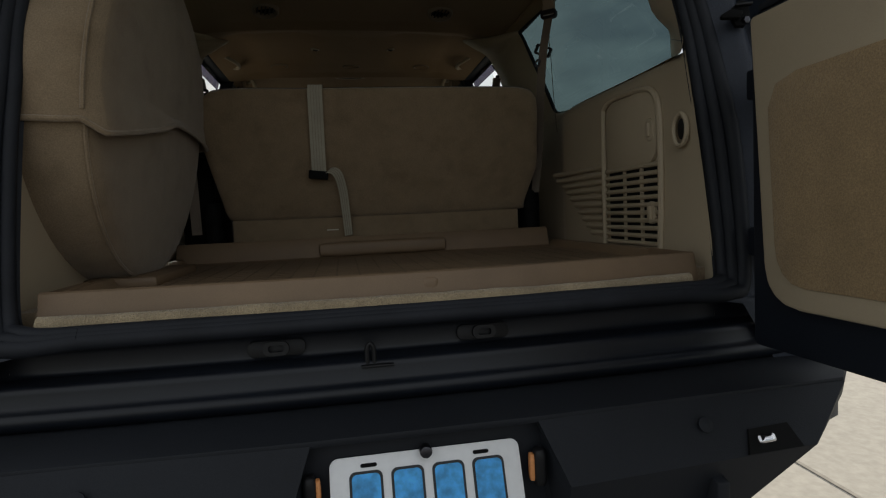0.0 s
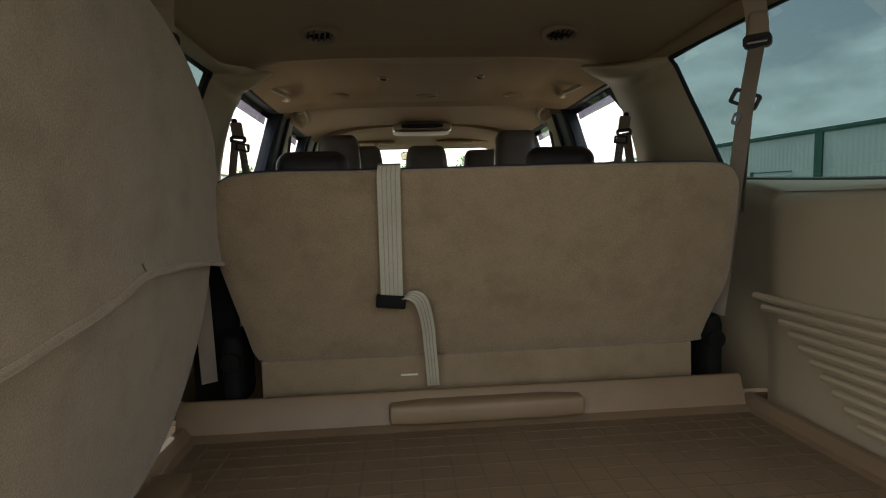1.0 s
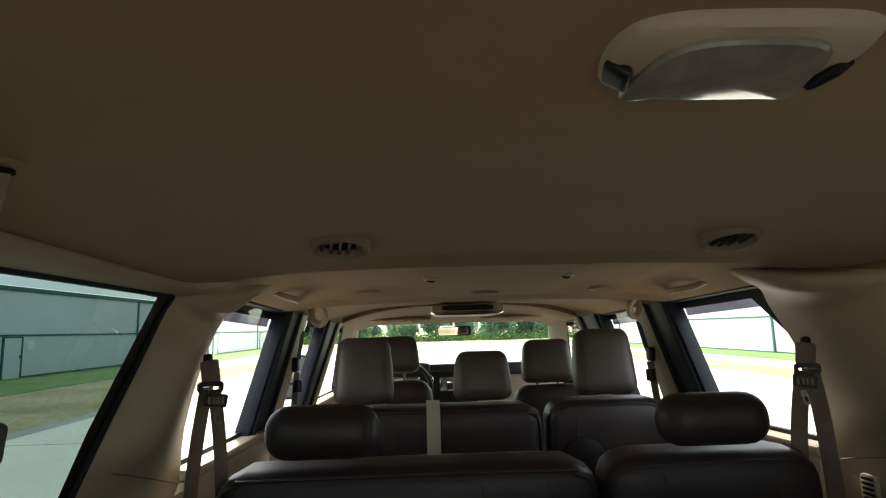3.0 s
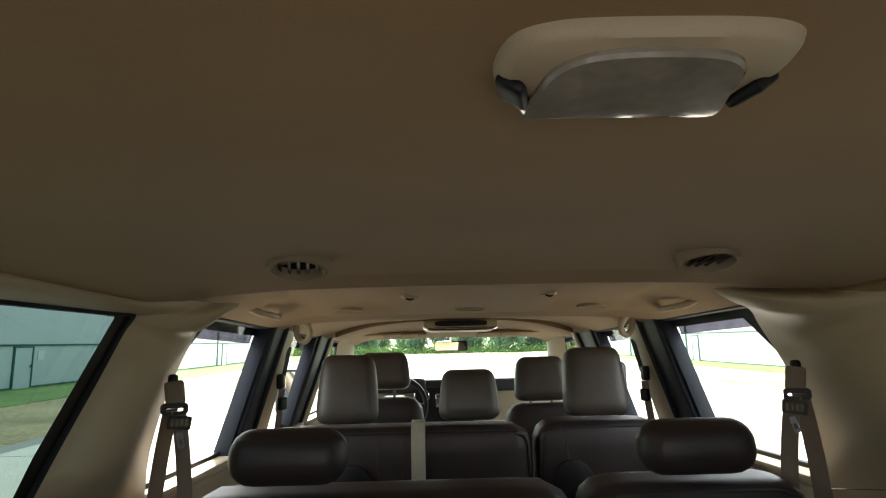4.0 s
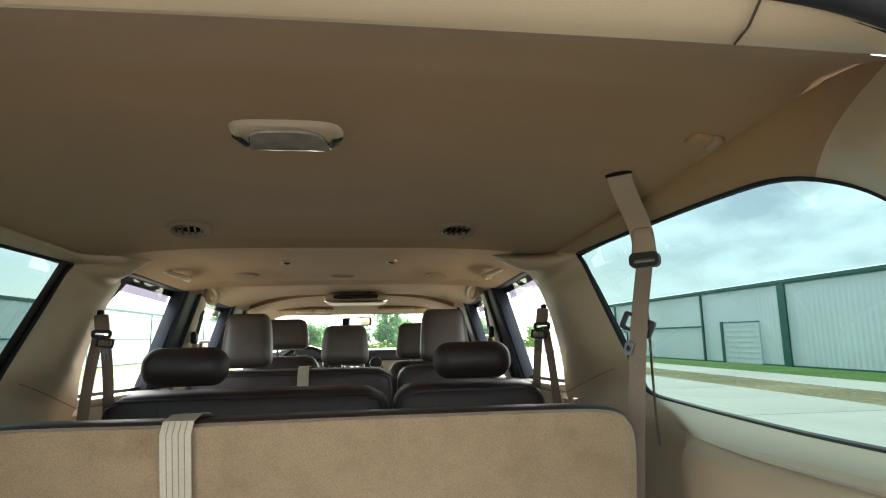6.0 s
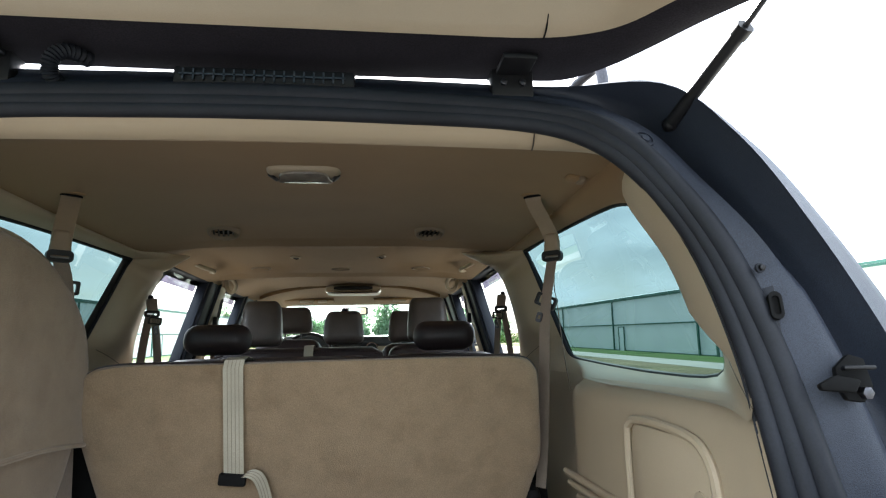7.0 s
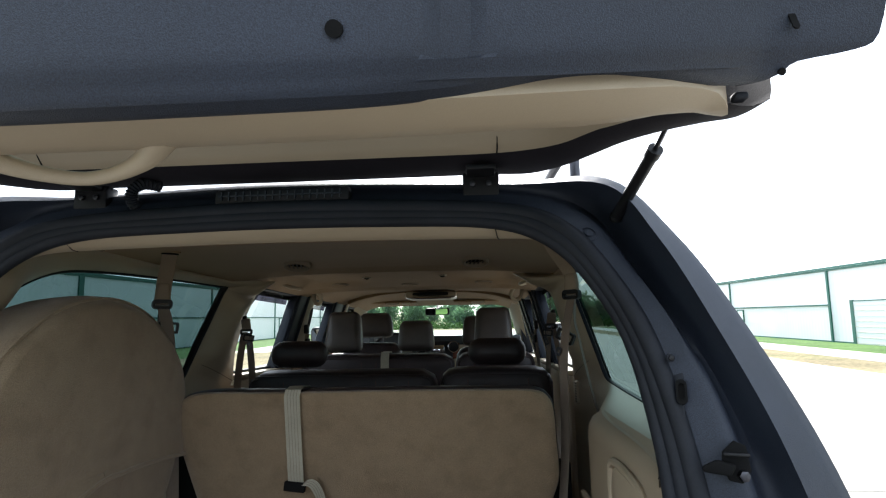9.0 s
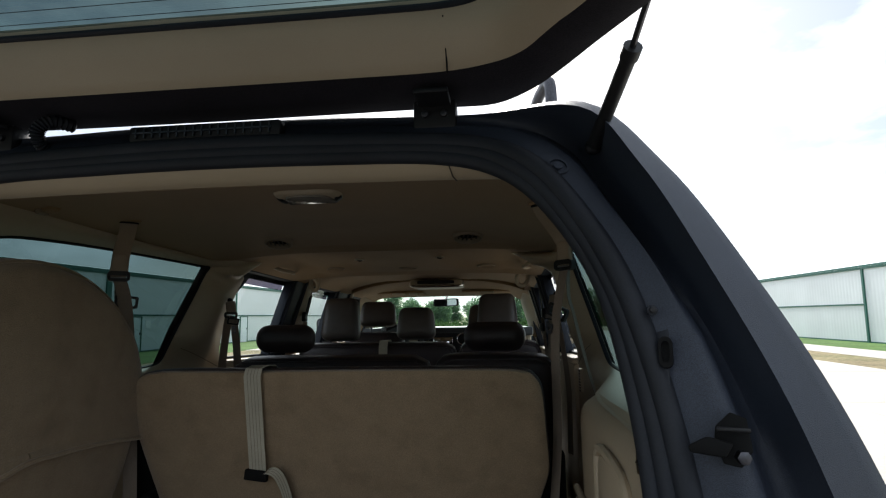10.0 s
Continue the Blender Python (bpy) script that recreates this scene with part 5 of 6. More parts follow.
# dark shell: front flange, sides and thick rear edge
RING = [(0, .192), (.25, .190), (.42, .184), (.505, .165), (.565, .105), (.605, .035), (.640, -.05), (.668, -.15), (.686, -.25), (.693, -.33), (.690, -.405)]
EDGE = [(-.420, .650, 1.803), (-.426, .672, 1.804), (-.434, .688, 1.809), (-.440, .700, 1.817), (-.446, .748, 1.823), (-.453, .766, 1.834), (-.471, .772, 1.884), (-.482, .784, 1.892), (-.486, .780, 1.905), (-.49, .75, 1.93), (-.485, .72, 1.955)]
EDGE = [(p.x, p.y, p.z) for p in smooth_line(EDGE, 3)]


def edge_point(u, y, w, z):
    x = w * u
    drop = max(0.0, min(1.0, (1.93 - z) / .115))
    scoop = .016 * math.exp(-((abs(x) - .50) / .10) ** 2) if z < 1.812 else 0.0
    rib = .010 * math.exp(-((abs(x) - .385) / .022) ** 6) if 1.826 < z < 1.90 else 0.0
    return Vector((x, y + rib, z + scoop)) + bow(x, -.44 if z > 1.806 else y, drop)


low = [[edge_point(u, y, w, z) for u in np.linspace(-1, 1, 121)] for y, w, z in EDGE]
part("rear_edge", sheet(low), M_LINER, hatch, "dark blue-grey coated rear edge of the hatch", sharp=25)
def skin_z(y):
    return float(np.interp(y, [-.49, -.32, -.085, .05, .12, .19], [1.957, 1.965, 2.000, 1.985, 1.958, 1.932]))


for s in (1, -1):
    part("end_cap", sheet([[edge_point(s, y, w, z) for y, w, z in EDGE[9:]], [Vector((s * w * .97, max(y, -.40), min(z + .05, 1.945))) for y, w, z in EDGE[9:]]]), M_LINER, hatch)
    part("rubber_stop", cushion((.014, .014, .008), .003, 5, 0, pose(s * .662, -.402, 1.800)), M_RUBBER, hatch)
    part("slot", moved(prism(rounded(0, 0, .006, .024, .003), -.0008, .0008, "y"), pose(s * .688, -.4615, 1.847, -20)), M_DARK, hatch)
    part("drain_hole", moved(disc((0, 0, -.002), .0035, .004, "z", 14), pose(s * .687, -.4352, 1.8098, -48)), M_DARK, hatch)
half_in = smooth_line([(x, y, hatch_z(y) + .006) for x, y in OUT[:11]], 4)
half_out = smooth_line([(x, y, hatch_z(min(q[1], y)) - .009 * max(0.0, min(1.0, (y + .05) / .15)) + .004 + .006 * max(0.0, min(1.0, (.52 - x) / .12))) for (x, y), q in zip(RING, OUT)], 4)
flange_rows = [half_in] + [[p.lerp(q, f) + Vector((0, 0, -.006 * math.sin(math.pi * f))) for p, q in zip(half_in, half_out)] for f in (.3, .6, .85)] + [half_out, [Vector((p.x * 1.008, p.y + .006, p.z + .012)) for p in half_out], [Vector((p.x * 1.01, p.y + .006, skin_z(p.y) - .004)) for p in half_out]]
flange_rows = [[Vector((-p.x, p.y, p.z)) for p in reversed(r[1:])] + r for r in flange_rows]
part("flange", sheet(flange_rows), M_FLANGE, hatch, "dark coated flange round the hatch", sharp=45)
SKIN = [(.19, .42), (.12, .50), (.06, .55), (.0, .60), (-.085, .63), (-.32, .69), (-.4, .70), (-.49, .70)]
for name, k0, k1, u0, u1 in (("outer_front_skin", 0, 4, -1, 1), ("outer_rear_skin", 5, 8, -1, 1), ("outer_side_skin", 3, 6, .90, 1), ("outer_side_skin", 3, 6, -1, -.90)):
    part(name, sheet([[Vector((w * u, y, skin_z(y) - .006 * u * u)) for u in np.linspace(u0, u1, 13)] for y, w in SKIN[k0:k1]]), M_PAINT, hatch)
for x in (.289, -.040, -.37):
    # holes are black discs, their inner shade painted on
    part("drain_hole", moved(disc((0, 0, -.003), .007, .006, "z", 20), Matrix.Translation(edge_point(x / .745, -.4570, .745, 1.842)) @ pose(0, 0, 0, -67)), M_DARK, hatch)
loop = smooth_line([(-.120, -.440, 1.772), (-.098, -.424, 1.757), (-.062, -.408, 1.747), (-.018, -.400, 1.742), (.028, -.408, 1.746), (.066, -.424, 1.756), (.090, -.440, 1.772)], 5)
part("pull_handle", tube(loop, [.0075 + .010 * abs(k / (len(loop) - 1) * 2 - 1) ** 2 for k in range(len(loop))], 12), M_TRIM, hatch, "tan plastic pull loop")
for s in (1, -1):
    h = part("hinge", box((s * .405 - .036, .125, 1.842), (s * .405 + .036, .165, 1.892), .005), M_BLACK, hatch, "black steel hinge")
    part("hinge_leaf", box((s * .405 - .028, .07, 1.880), (s * .405 + .028, .15, 1.890), .003), M_BLACK, h)
    for dx in (-.016, .016):
        part("bolt", disc((s * .405 + dx, .119, 1.866), .006, .008, "y", 10, .001), M_STEEL, h)
loom = thing("wiring_boot", (-.29, .10, 1.85), "ribbed black rubber wiring boot beside the hatch hinge", "cable")
pts = smooth_line([(-.27, .15, 1.892), (-.285, .115, 1.888), (-.30, .105, 1.870), (-.305, .115, 1.850), (-.30, .135, 1.84)], 10)
part("bellows", tube(pts, [.010 + .003 * (k % 2) for k in range(len(pts))], 10), M_RUBBER, loom)
grille = thing("roof_lamp_grille", (.005, .10, 1.83), "black gridded stop lamp housing above the rear opening", "lamp housing")
part("housing", box((-.13, .108, 1.838), (.145, .135, 1.868), .006), M_BLACK, grille)
for k in range(17):
    part("bar", box((-.115 + k * .015, .1045, 1.844), (-.1125 + k * .015, .109, 1.862)), M_STEEL, grille)
part("bar", box((-.12, .1045, 1.852), (.13, .109, 1.8545)), M_STEEL, grille)
for s in (1, -1):
    st = thing("gas_strut", (s * .668, .03, 1.81), "black gas strut holding the hatch up", "gas strut", "hatch struts")
    part("cylinder", tube([(s * .654, .085, 1.784), (s * .681, -.071, 1.854)], .0105, 12), M_BLACK, st)
    part("collar", tube([(s * .6795, -.062, 1.850), (s * .682, -.078, 1.857)], .0125, 12), M_BLACK, st)
    part("rod", tube([(s * .681, -.071, 1.854), (s * .700, -.26, 1.937)], .0042, 8), M_STEEL, st)
    part("ball_joint", cushion((.022, .022, .022), .009, 5, 0, pose(s * .6535, .088, 1.783)), M_BLACK, st)

# fittings on the jamb
for s in (1, -1):
    bs = thing("jamb_bumper", (s * .705, -.04, 1.45), "black rubber door stop on a bolted plate", "door stop", "jamb fittings")
    part("plate", moved(prism(rounded(0, 0, .016, .100, .007), -.001, .002, "y", .0008), pose(s * .706, -.022, 1.480, -12, 0, s * -28)), M_RUBBER, bs)
    part("stop", moved(join(ring(rounded(0, 0, .016, .038, .008), rounded(0, 0, .009, .026, .0042), -.010, 0, "y")), pose(s * .709, -.026, 1.476, -10, 0, s * -20)), M_DARK, bs)
    part("stop_core", moved(prism(rounded(0, 0, .010, .028, .005), -.004, 0, "y"), pose(s * .709, -.026, 1.476, -10, 0, s * -20)), M_DARK, bs)
    for x, z in ((.698, 1.529), (.712, 1.430)):
        part("bolt", disc((s * (x - .002), -.032, z), .0046, .008, "y", 6, .001), M_BLACK, bs)
        part("washer", disc((s * (x - .002), -.027, z), .0068, .005, "y", 18, .001), M_RUBBER, bs)
    sk = thing("door_striker", (s * .765, -.09, 1.385), "black steel door striker bracket", "striker", "jamb fittings")
    face = pose(s * .752, -.084, 1.385, -8, 0, s * -22)
    part("bracket", moved(prism([(s * x, z) for x, z in ((-.012, .012), (.004, .028), (.020, .022), (.024, -.012), (.012, -.030), (-.006, -.027), (-.014, -.006))], .002, .016, "y", .0015), face), M_DARK, sk)
    part("tongue", moved(prism([(s * x, z) for x, z in ((-.040, -.010), (-.038, -.017), (-.002, -.020), (.006, -.005), (-.020, .001))], -.018, -.004, "y", .003), face), M_DARK, sk)
    part("top_fold", moved(box((min(s * -.010, s * .024), -.018, .007), (max(s * -.010, s * .024), -.004, .012), .002), face), M_BLACK, sk)
    part("bolt", disc((s * .764, -.096, 1.366), .008, .012, "y", 6, .001), M_STEEL, sk)
    jb = thing("jamb_bolt", (s * .597, .066, 1.749), "round bolt with washer in the upper jamb", "bolt", "jamb fittings")
    seat = pose(s * .597, .067, 1.749, 62, 0, s * 10)
    part("washer", moved(ring(rounded(0, 0, .034, .034, .0169, 10), rounded(0, 0, .026, .026, .0129, 10), 0, .002, "z"), seat), M_LINER, jb)
    part("head", moved(disc((0, 0, 0), .0075, .004, "z", 12, .001), seat), M_LINER, jb)
rack = thing("roof_rack_bar", (.585, .20, 1.9), "grey bent tube end of a roof rack", "roof rack")
part("tube", tube(smooth_line([(.57, .9, 1.962), (.585, .40, 1.966), (.598, .27, 1.966), (.606, .228, 1.955), (.607, .222, 1.90)], 6), .011, 10), M_STEEL, rack)

# ---------------------------------------------------------------- sill, bumper, lower door
sill = thing("rear_sill", (0, -.12, .70), "black painted rear sill with stepped ledge", "sill", kind="structure")
SP = [Vector((0, y, z)) for y, z in ((-.06, .806), (-.110, .803), (-.118, .800), (-.1215, .795), (-.119, .790), (-.108, .783), (-.101, .776), (-.098, .766), (-.097, .738), (-.099, .731), (-.105, .7285), (-.138, .7260), (-.146, .7235), (-.1495, .719), (-.1505, .713),
                                     (-.153, .694), (-.156, .688), (-.165, .6855), (-.1715, .682), (-.1745, .676), (-.1745, .668), (-.171, .660), (-.163, .654), (-.152, .648), (-.15, .58))]
part("step", sheet([[Vector((x, p.y + .03 * (abs(x) / .8) ** 2, p.z)) for x in np.linspace(-.82, .82, 25)] for p in SP]), M_SILL, sill, sharp=60)
for x in (-.232, .162):
    lt = thing("door_latch_plate", (x, -.1, .75), "black oval door catch on the sill", "catch", "sill catches")
    part("plate", moved(prism(rounded(0, 0, .105, .030, .013), -.004, .004, "y", .0015), pose(x, -.101, .752, -8)), M_BLACK, lt)
    part("catch", moved(join(ring(rounded(0, 0, .046, .026, .012), rounded(0, 0, .028, .012, .005), -.012, 0, "y")), pose(x, -.104, .752, -8)), M_BLACK, lt)
hk = thing("sill_hook", (-.062, -.14, .74), "upright steel loop on the sill ledge", "hook")
part("loop", tube(smooth_line([(-.068, -.145, .712), (-.068, -.145, .745), (-.062, -.145, .756), (-.056, -.145, .745), (-.056, -.145, .712)], 5), .0045, 8), M_BLACK, hk)
part("base", cushion((.06, .03, .006), .003, 4, 0, pose(-.05, -.145, .716)), M_BLACK, hk)

bump = thing("rear_bumper", (0, -.25, .5), "black powder-coated steel rear bumper with angular wings", "bumper")
part("top_plate", prism([(.90, -.13), (.895, -.205), (.80, -.292), (.20, -.315), (-.17, -.315), (-.80, -.292), (-.895, -.205), (-.90, -.13)], .640, .652, "z", .003), M_BUMPER, bump)
for s in (1, -1):
    i = .195 if s > 0 else -.165
    top = [(i, -.313, .648), (s * .80, -.294, .645), (s * .897, -.207, .645), (s * .905, -.12, .645)]
    knee = [(s * abs(i) + s * .035, -.365, .552), (s * .69, -.348, .560), (s * .87, -.22, .590), (s * .88, -.12, .590)]
    foot = [(s * abs(i) + s * .035, -.33, .44), (s * .56, -.31, .44), (s * .70, -.20, .46), (s * .74, -.12, .47)]
    part("wing", sheet([[Vector(p) for p in l] for l in (top, knee, foot)], .006, smooth=False), M_BUMPER, bump, smooth=False)
    part("wing_side", mesh_of("wing_side", [(i, -.313, .648), knee[0], foot[0], (i, -.26, .44), (i, -.27, .648)], [(0, 1, 2, 3, 4)], False), M_BUMPER, bump, smooth=False)
    # flush black plate, painting the shade of the lamp's recess
    part("lamp_cut", moved(prism([(-.05, -.022), (.06, -.022), (.045, .02), (-.035, .018)], -.004, .004, "y"), pose(s * .600, -.3395, .578, -31, 0, s * 3)), M_DARK, bump)
    part("reverse_lamp", moved(cushion((.036, .012, .016), .005, 5), pose(s * .592, -.344, .580, -31, 0, s * 3)), M_CHROME, bump, "small clear reversing lamp")
    part("shackle_mount", prism([(-.36, .52), (-.36, .44), (-.30, .40), (-.30, .54)], s * .50 - .012, s * .50 + .012, "x", .004), M_BUMPER, bump)
    part("sensor", moved(disc((0, 0, -.002), .013, .004, "z", 20, .001), pose(s * .485, -.334, .612, 66)), M_BUMPER, bump)
part("centre_recess", box((-.19, -.296, .40), (.215, -.285, .648), .003), M_BUMPER, bump)
plate = thing("licence_plate", (.012, -.31, .46), "white licence plate with blue block letters drawn as bars", "licence plate")
LEANING = pose(0, -.326, .541, -20) @ pose(0, .304, -.541)
part("sheet", moved(prism(rounded(.012, .541, .305, .155, .014), -.306, -.302, "y", .001), LEANING), M_WHITE, plate)
for k in range(4):
    x = -.085 + k * .065
    part("bar", moved(prism(rounded(x, .556, .052, .080, .010), -.3075, -.3055, "y"), LEANING), M_INK, plate)
    part("bar", moved(prism(rounded(x, .556, .044, .072, .008), -.3090, -.3070, "y"), LEANING), M_BLUE, plate)
for x in (-.08, .10):
    part("slot", moved(prism(rounded(x, .604, .026, .006, .003), -.3072, -.3055, "y"), LEANING), M_DARK, plate)
part("screw", disc((.010, -.322, .616), .010, .018, "y", 16, .003), M_STEEL, bump)
for x in (-.165, .190):
    pl = thing("plate_lamp", (x, -.31, .55), "black plate lamp with amber glowing lens", "lamp", "plate lamps")
    part("body", cushion((.020, .024, .062), .008, 5, 0, pose(x + (.006 if x > 0 else -.006), -.315, .568)), M_BLACK, pl)
    part("lens", cushion((.010, .016, .045), .004, 4, 0, pose(x - (.006 if x > 0 else -.006), -.312, .568)), M_AMBER, pl)

# lower right door, swung open
ld = thing("lower_rear_door", (.74, -.3, .71), "open lower rear door with tan trim and carpet inset", "door")
part("shell", box((.655, -1.02, .712), (.77, -.235, 1.325), .012), M_PAINT, ld)
part("inner_trim", prism([(-1.0, .80), (-.375, .80), (-.345, .805), (-.322, .818), (-.306, .838), (-.298, .87), (-.283, 1.1), (-.268, 1.308), (-1.0, 1.308)], .625, .657, "x", .010), M_TRIM, ld, "tan moulded door trim")
part("carpet_inset", prism([(-.97, .84), (-.395, .84), (-.368, .845), (-.348, .860), (-.336, .882), (-.331, .91), (-.318, 1.14), (-.335, 1.178), (-.38, 1.19), (-.97, 1.20)], .620, .628, "x", .003), M_INSET, ld)
part("top_cap", box((.66, -1.0, 1.325), (.75, -.25, 1.338), .004), M_RUBBER, ld)
for z in (.884, .807):
    part("screw", disc((.705, -.242, z), .008, .010, "y", 12, .002), M_METAL, ld)
for z in (.90, 1.22):
    part("hinge", box((.73, -.24, z - .03), (.83, -.13, z + .03), .006), M_PAINT, ld)


# ---------------------------------------------------------------- outside
ground = lone("ground", mesh_of("ground", [(-2500, -2500, GROUND), (2500, -2500, GROUND), (2500, 2500, GROUND), (-2500, 2500, GROUND)], [(0, 1, 2, 3)], False), M_GRASS, "dry grass field reaching the horizon", "ground", "structure", smooth=False)
for x0, x1, y0, y1, name, m, label in ((-14.2, -11.6, 30, 80, "path", M_CONC, "concrete strip before the hangars"), (13.9, 16.4, -40, 80, "path", M_CONC, "concrete strip before the hangars"),
                                       (16.4, 20, -40, 80, "lawn", M_GREEN, "green grass strip at the hangar wall"), (-20, -14.2, -40, 80, "lawn", M_GREEN, "green grass strip at the hangar wall")):
    lone(name, box((x0, y0, GROUND - .02), (x1, y1, GROUND + .012)), m, label, name, "structure", smooth=False)
# bare dark stretch behind the vehicle is unseen, added to dim the rear ceiling
pave = lone("pavement", box((-8.5, -30, GROUND - .05), (11.0, 72, GROUND + .004)), M_APRON, "dark apron with pale concrete slabs laid ahead, its unseen bare rear added to cut bounce light", "pavement", "structure", smooth=False)
slab_bm = box((-2.41, -2.843, 0), (2.41, 2.843, .016), .008, 1)
slab_mesh = bpy.data.meshes.new("slab")
slab_bm.to_mesh(slab_mesh)
slab_bm.free()
slab_mesh.materials.append(M_CONC)


def hangar(s, posts, doors, y0, y1, name_label, top=3.82):
    """A long white sheet-metal hangar with green trim along the side s."""
    h = thing("hangar", (s * 27, (y0 + y1) / 2, GROUND), name_label, "hangar", "hangars")
    X = s * 20.0
    lo, hi = min(X, X + s * 14), max(X, X + s * 14)
    part("wall", box((lo, y0, GROUND), (hi, y1, top)), M_SHEET, h, smooth=False)
    part("roof", prism([(lo - .1, top + .01), (hi + .1, top + .01), ((lo + hi) / 2, top + 1.1)], y0 - .1, y1 + .1, "y"), M_SHEETP, h, smooth=False)
    part("eave_trim", box((min(X, X - s * .07), y0, top - .10), (max(X, X - s * .07), y1, top + .13)), M_TRIMG, h, smooth=False)
    part("base_trim", box((min(X, X - s * .04), y0, GROUND), (max(X, X - s * .04), y1, GROUND + .08)), M_TRIMG, h, smooth=False)
    for y, w in posts:
        part("post", box((min(X, X - s * .08), y - w / 2, GROUND), (max(X, X - s * .08), y + w / 2, top - .07)), M_TRIMG, h, smooth=False)
    for a, b in doors:
        part("rail", box((min(X, X - s * .06), a, 1.84), (max(X, X - s * .06), b, 1.93)), M_TRIMG, h, smooth=False)
    return h


def walk_door(h, s, y, w, top):
    """A white door in a thin green frame, set in the hangar's wall."""
    def lay(name, y0, y1, z0, z1, d, m):
        part(name, box((min(s * 20, s * (20 - d)), y0, z0), (max(s * 20, s * (20 - d)), y1, z1)), m, h, smooth=False)
    lay("walk_door", y, y + w, GROUND, top, .05, M_SHEETP)
    for q in (y, y + w):
        lay("door_frame", q - .05, q + .05, GROUND, top + .06, .07, M_TRIMG)
    lay("door_frame", y + .05, y + w - .05, top, top + .06, .065, M_TRIMG)
    lay("door_handle", y + w - .16, y + w - .10, .80, .92, .09, M_STEEL)


hr = hangar(1, [(25.15, .50), (32.1, .16), (44.6, .16), (57.2, .16), (12.2, .50), (1.0, .18)], [(32.1, 66)], -24, 66, "long white sheet-metal hangar with green posts and eaves", 3.90)
part("roller_door", box((19.95, 27.0, GROUND), (20.0, 30.05, 2.04)), M_SHEETP, hr, "white roller door")
for k in range(8):
    part("door_slat", box((19.935, 27.0, GROUND + .28 * k + .06), (19.955, 30.05, GROUND + .28 * k + .08)), M_PAPER, hr, smooth=False)
part("door_frame", box((19.92, 30.05, GROUND), (20.0, 30.30, 2.12)), M_TRIMG, hr, smooth=False)
part("door_frame", box((19.93, 27.0, 2.04), (20.0, 30.05, 2.09)), M_TRIMG, hr, smooth=False)
walk_door(hr, 1, 42.6, .95, 1.68)
hl = hangar(-1, [(26.3, .36), (40.3, .14), (53.4, .14), (69.0, .14), (12.5, .36), (2.0, .14)], [(26.3, 78)], -24, 80, "long white sheet-metal hangar with green trim and walk doors", 4.12)
for y, w in ((27.8, 1.25), (41.0, 1.2), (54.6, 1.2), (70.0, 1.2)):
    walk_door(hl, -1, y, w, 1.76)
part("letter_board", box((-20.0, 29.45, 1.15), (-19.96, 29.9, 1.60)), M_WHITE, hl)


def leaf_crown(seed, rx, rz, h):
    rng = random.Random(seed)
    blobs = [(rng.uniform(-.55, .55) * rx, rng.uniform(-.55, .55) * rx, h + rng.uniform(-.6, .6) * rz, rng.uniform(.35, .6) * rx) for _ in range(15)]
    verts, faces = [], []
    for bx, by, bz, br in blobs:
        for _ in range(210):
            d = Vector((rng.gauss(0, 1), rng.gauss(0, 1), rng.gauss(0, 1))).normalized() * br * rng.uniform(.55, 1.05)
            c = Vector((bx, by, bz)) + d
            u = Vector((rng.gauss(0, 1), rng.gauss(0, 1), rng.gauss(0, 1))).normalized()
            w = u.orthogonal().normalized()
            v = u.cross(w)
            k = rng.uniform(.16, .36)
            i = len(verts)
            verts += [c + w * k, c + v * k * .7, c - w * k, c - v * k * .7]
            faces.append((i, i + 1, i + 2, i + 3))
    me = bpy.data.meshes.new("crown")
    me.from_pydata([tuple(v) for v in verts], [], faces)
    return me


def tree(seed, h, rx):
    rng = random.Random(seed)
    t = thing("tree", (0, 0, 0), "broad green leafy tree beyond the field", "tree", "trees")
    trunk = join(tube([(0, 0, -.3), (.1, 0, h * .3), (0, .1, h * .6), (.05, .05, h * .85)], [.28, .2, .13, .05], 8))
    part("trunk", trunk, M_BARK, t)
    for k in range(5):
        a = rng.uniform(0, 6.28)
        part("limb", tube([(0, 0, h * (.35 + .08 * k)), (math.cos(a) * rx * .35, math.sin(a) * rx * .35, h * (.5 + .08 * k)), (math.cos(a) * rx * .6, math.sin(a) * rx * .6, h * (.6 + .08 * k))], [.1, .07, .03], 6), M_BARK, t)
    part("crown", leaf_crown(seed, rx, h * .46, h * .40), M_LEAF, t)
    return t


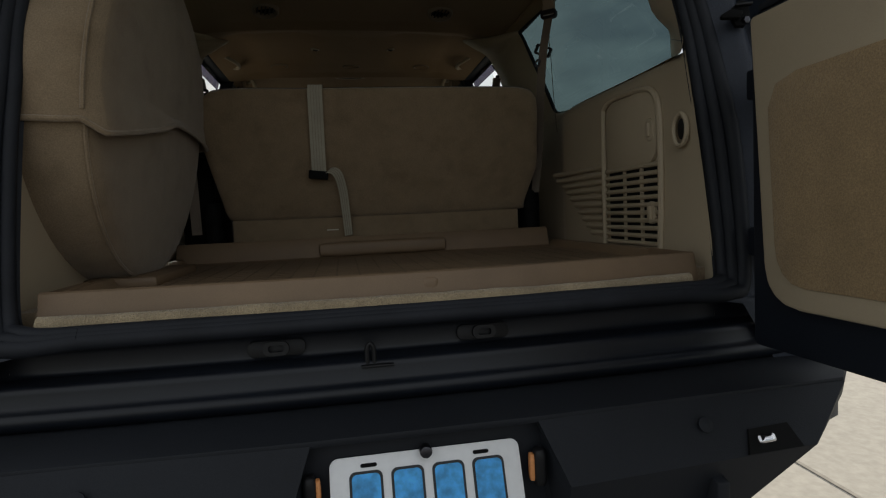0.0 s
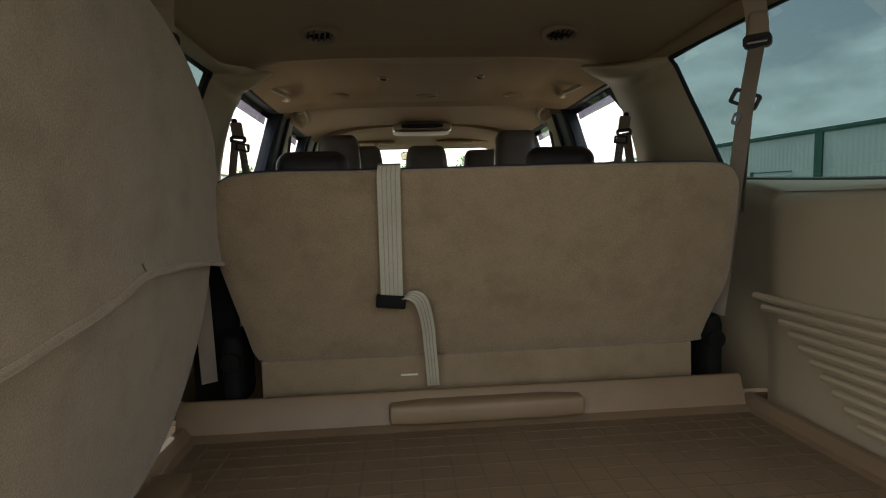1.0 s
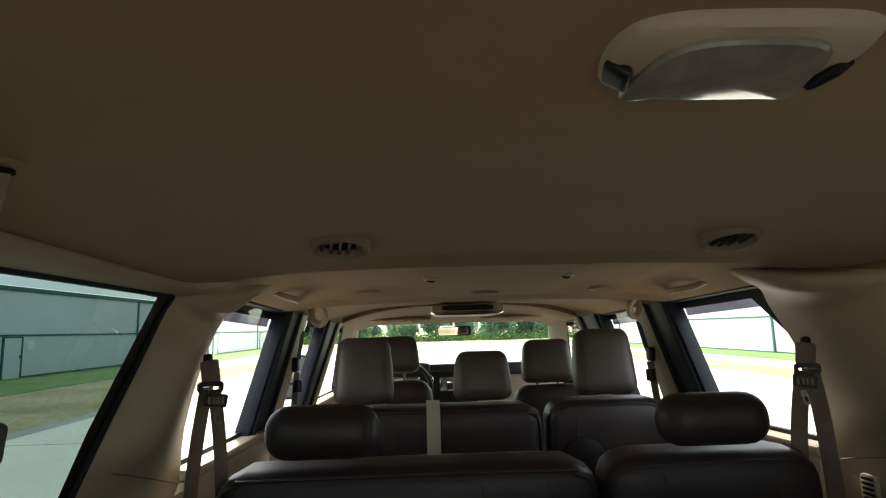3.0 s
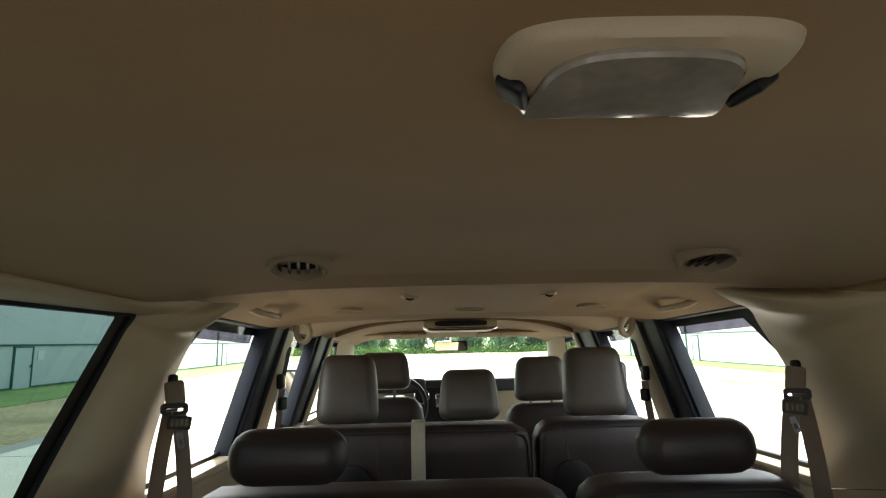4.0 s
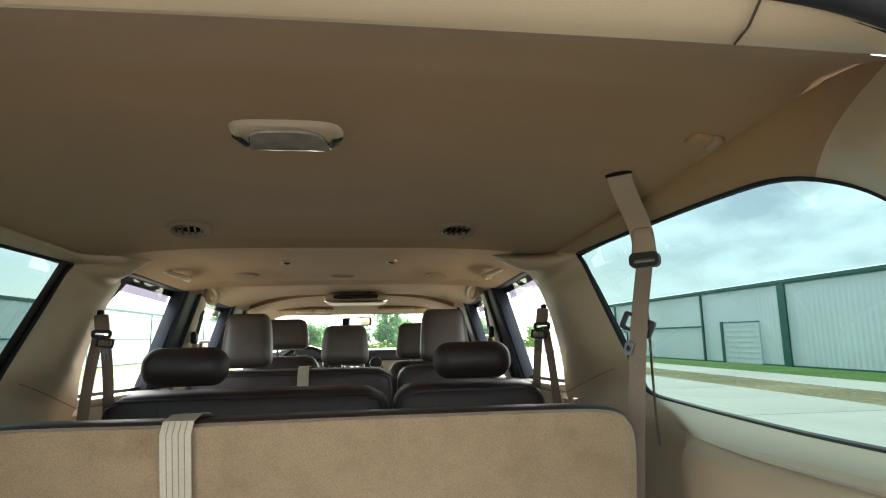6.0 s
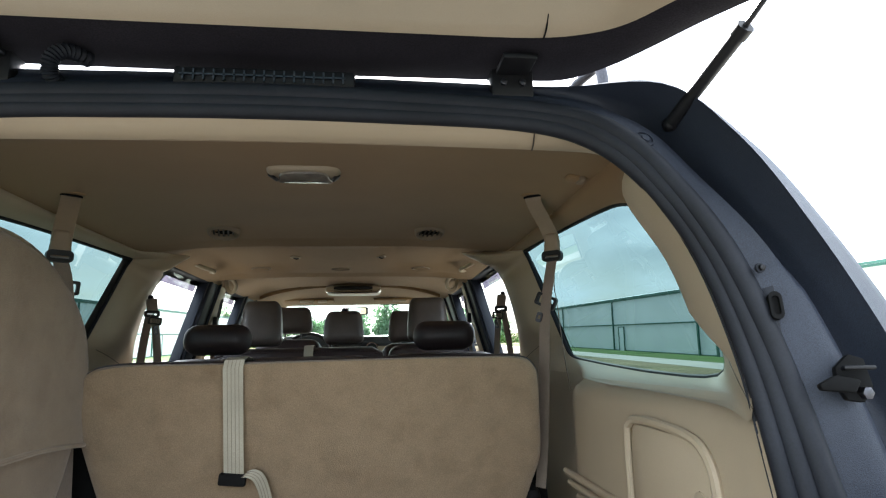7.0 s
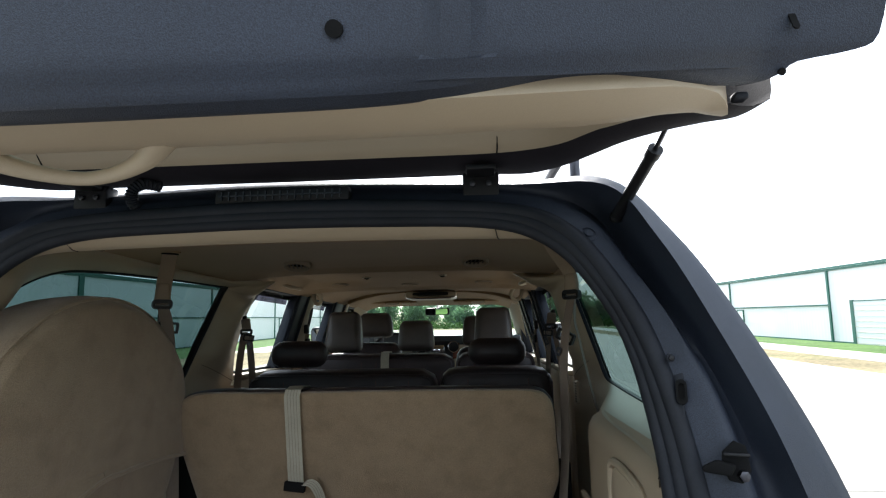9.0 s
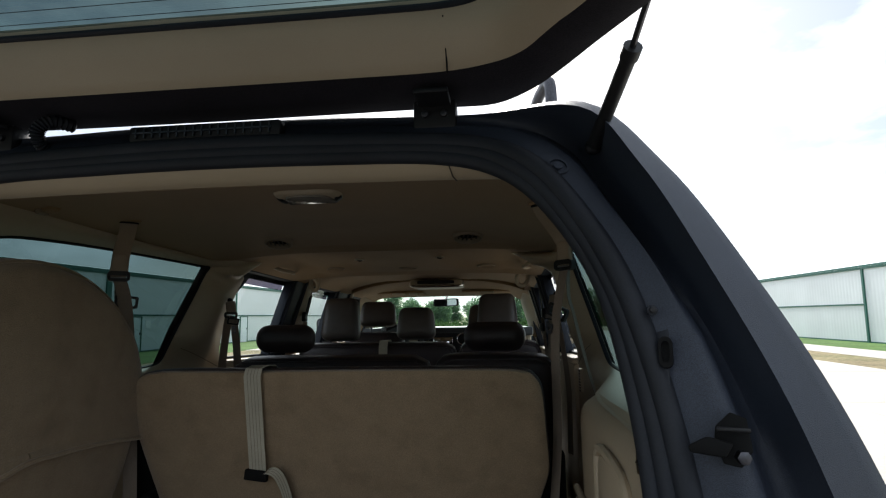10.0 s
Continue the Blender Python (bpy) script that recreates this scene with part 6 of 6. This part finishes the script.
kinds = [tree(3, 10, 4.2), tree(7, 8.5, 4.6), tree(11, 7, 3.6), tree(19, 11.5, 4.0)]
rng = random.Random(5)
spots = []
for k in range(46):
    a = -62 + k * 2.75 + rng.uniform(-1.2, 1.2)
    spots.append((a * .9, rng.uniform(92, 112), rng.uniform(.5, .85), k))
first = [True] * 4
for x, y, sc, k in spots:
    src = kinds[k % 4]
    m = pose(x, y, GROUND, 0, 0, rng.uniform(0, 360))
    if first[k % 4]:
        src.matrix_basis = m
        src.scale = (.6, .6, .62)
        first[k % 4] = False
    else:
        src_scale = src.scale.copy()
        c = copy_thing(src, m)
        c.scale = (sc, sc, sc * rng.uniform(.85, 1.1))
bushes = bpy.data.meshes.new("undergrowth")
verts, faces = [], []
for _ in range(24000):
    c = Vector((rng.uniform(-62, 62), rng.uniform(84, 95), 0))
    c.z = GROUND + abs(rng.gauss(0, .75)) * (.4 + .6 * (noise.noise((c.x * .1, c.y * .1, 0)) + 1) / 2)
    u = Vector((rng.gauss(0, 1), rng.gauss(0, 1), rng.gauss(0, 1))).normalized()
    w = u.orthogonal().normalized()
    v, k, i = u.cross(w), rng.uniform(.10, .24), len(verts)
    verts += [tuple(c + w * k), tuple(c + v * k * .6), tuple(c - w * k), tuple(c - v * k * .6)]
    faces.append((i, i + 1, i + 2, i + 3))
bushes.from_pydata(verts, [], faces)
lone("undergrowth", bushes, M_GREEN, "low green scrub and tall grass at the field edge", "undergrowth", "stuff", smooth=False)
# concrete slabs
for i in range(4):
    for j in range(13):
        o = new("slab", slab_mesh)
        o.parent = pave
        o.location = (1.745 + 2.42 + 4.84 * (i - 2), -.62 + 2.855 + 5.71 * j, GROUND)
# the apron climbs a little ahead of the vehicle
SLOPE = Matrix.Translation((0, 0, GROUND)) @ pose(0, 0, 0, 1.9, .1, 0) @ Matrix.Translation((0, 0, -GROUND))
for ob in list(scene.objects):
    if ob.parent is None and ob.name.split(".")[0] in ("ground", "path", "lawn", "pavement", "hangar", "tree", "undergrowth"):
        ob.matrix_basis = SLOPE @ ob.matrix_basis
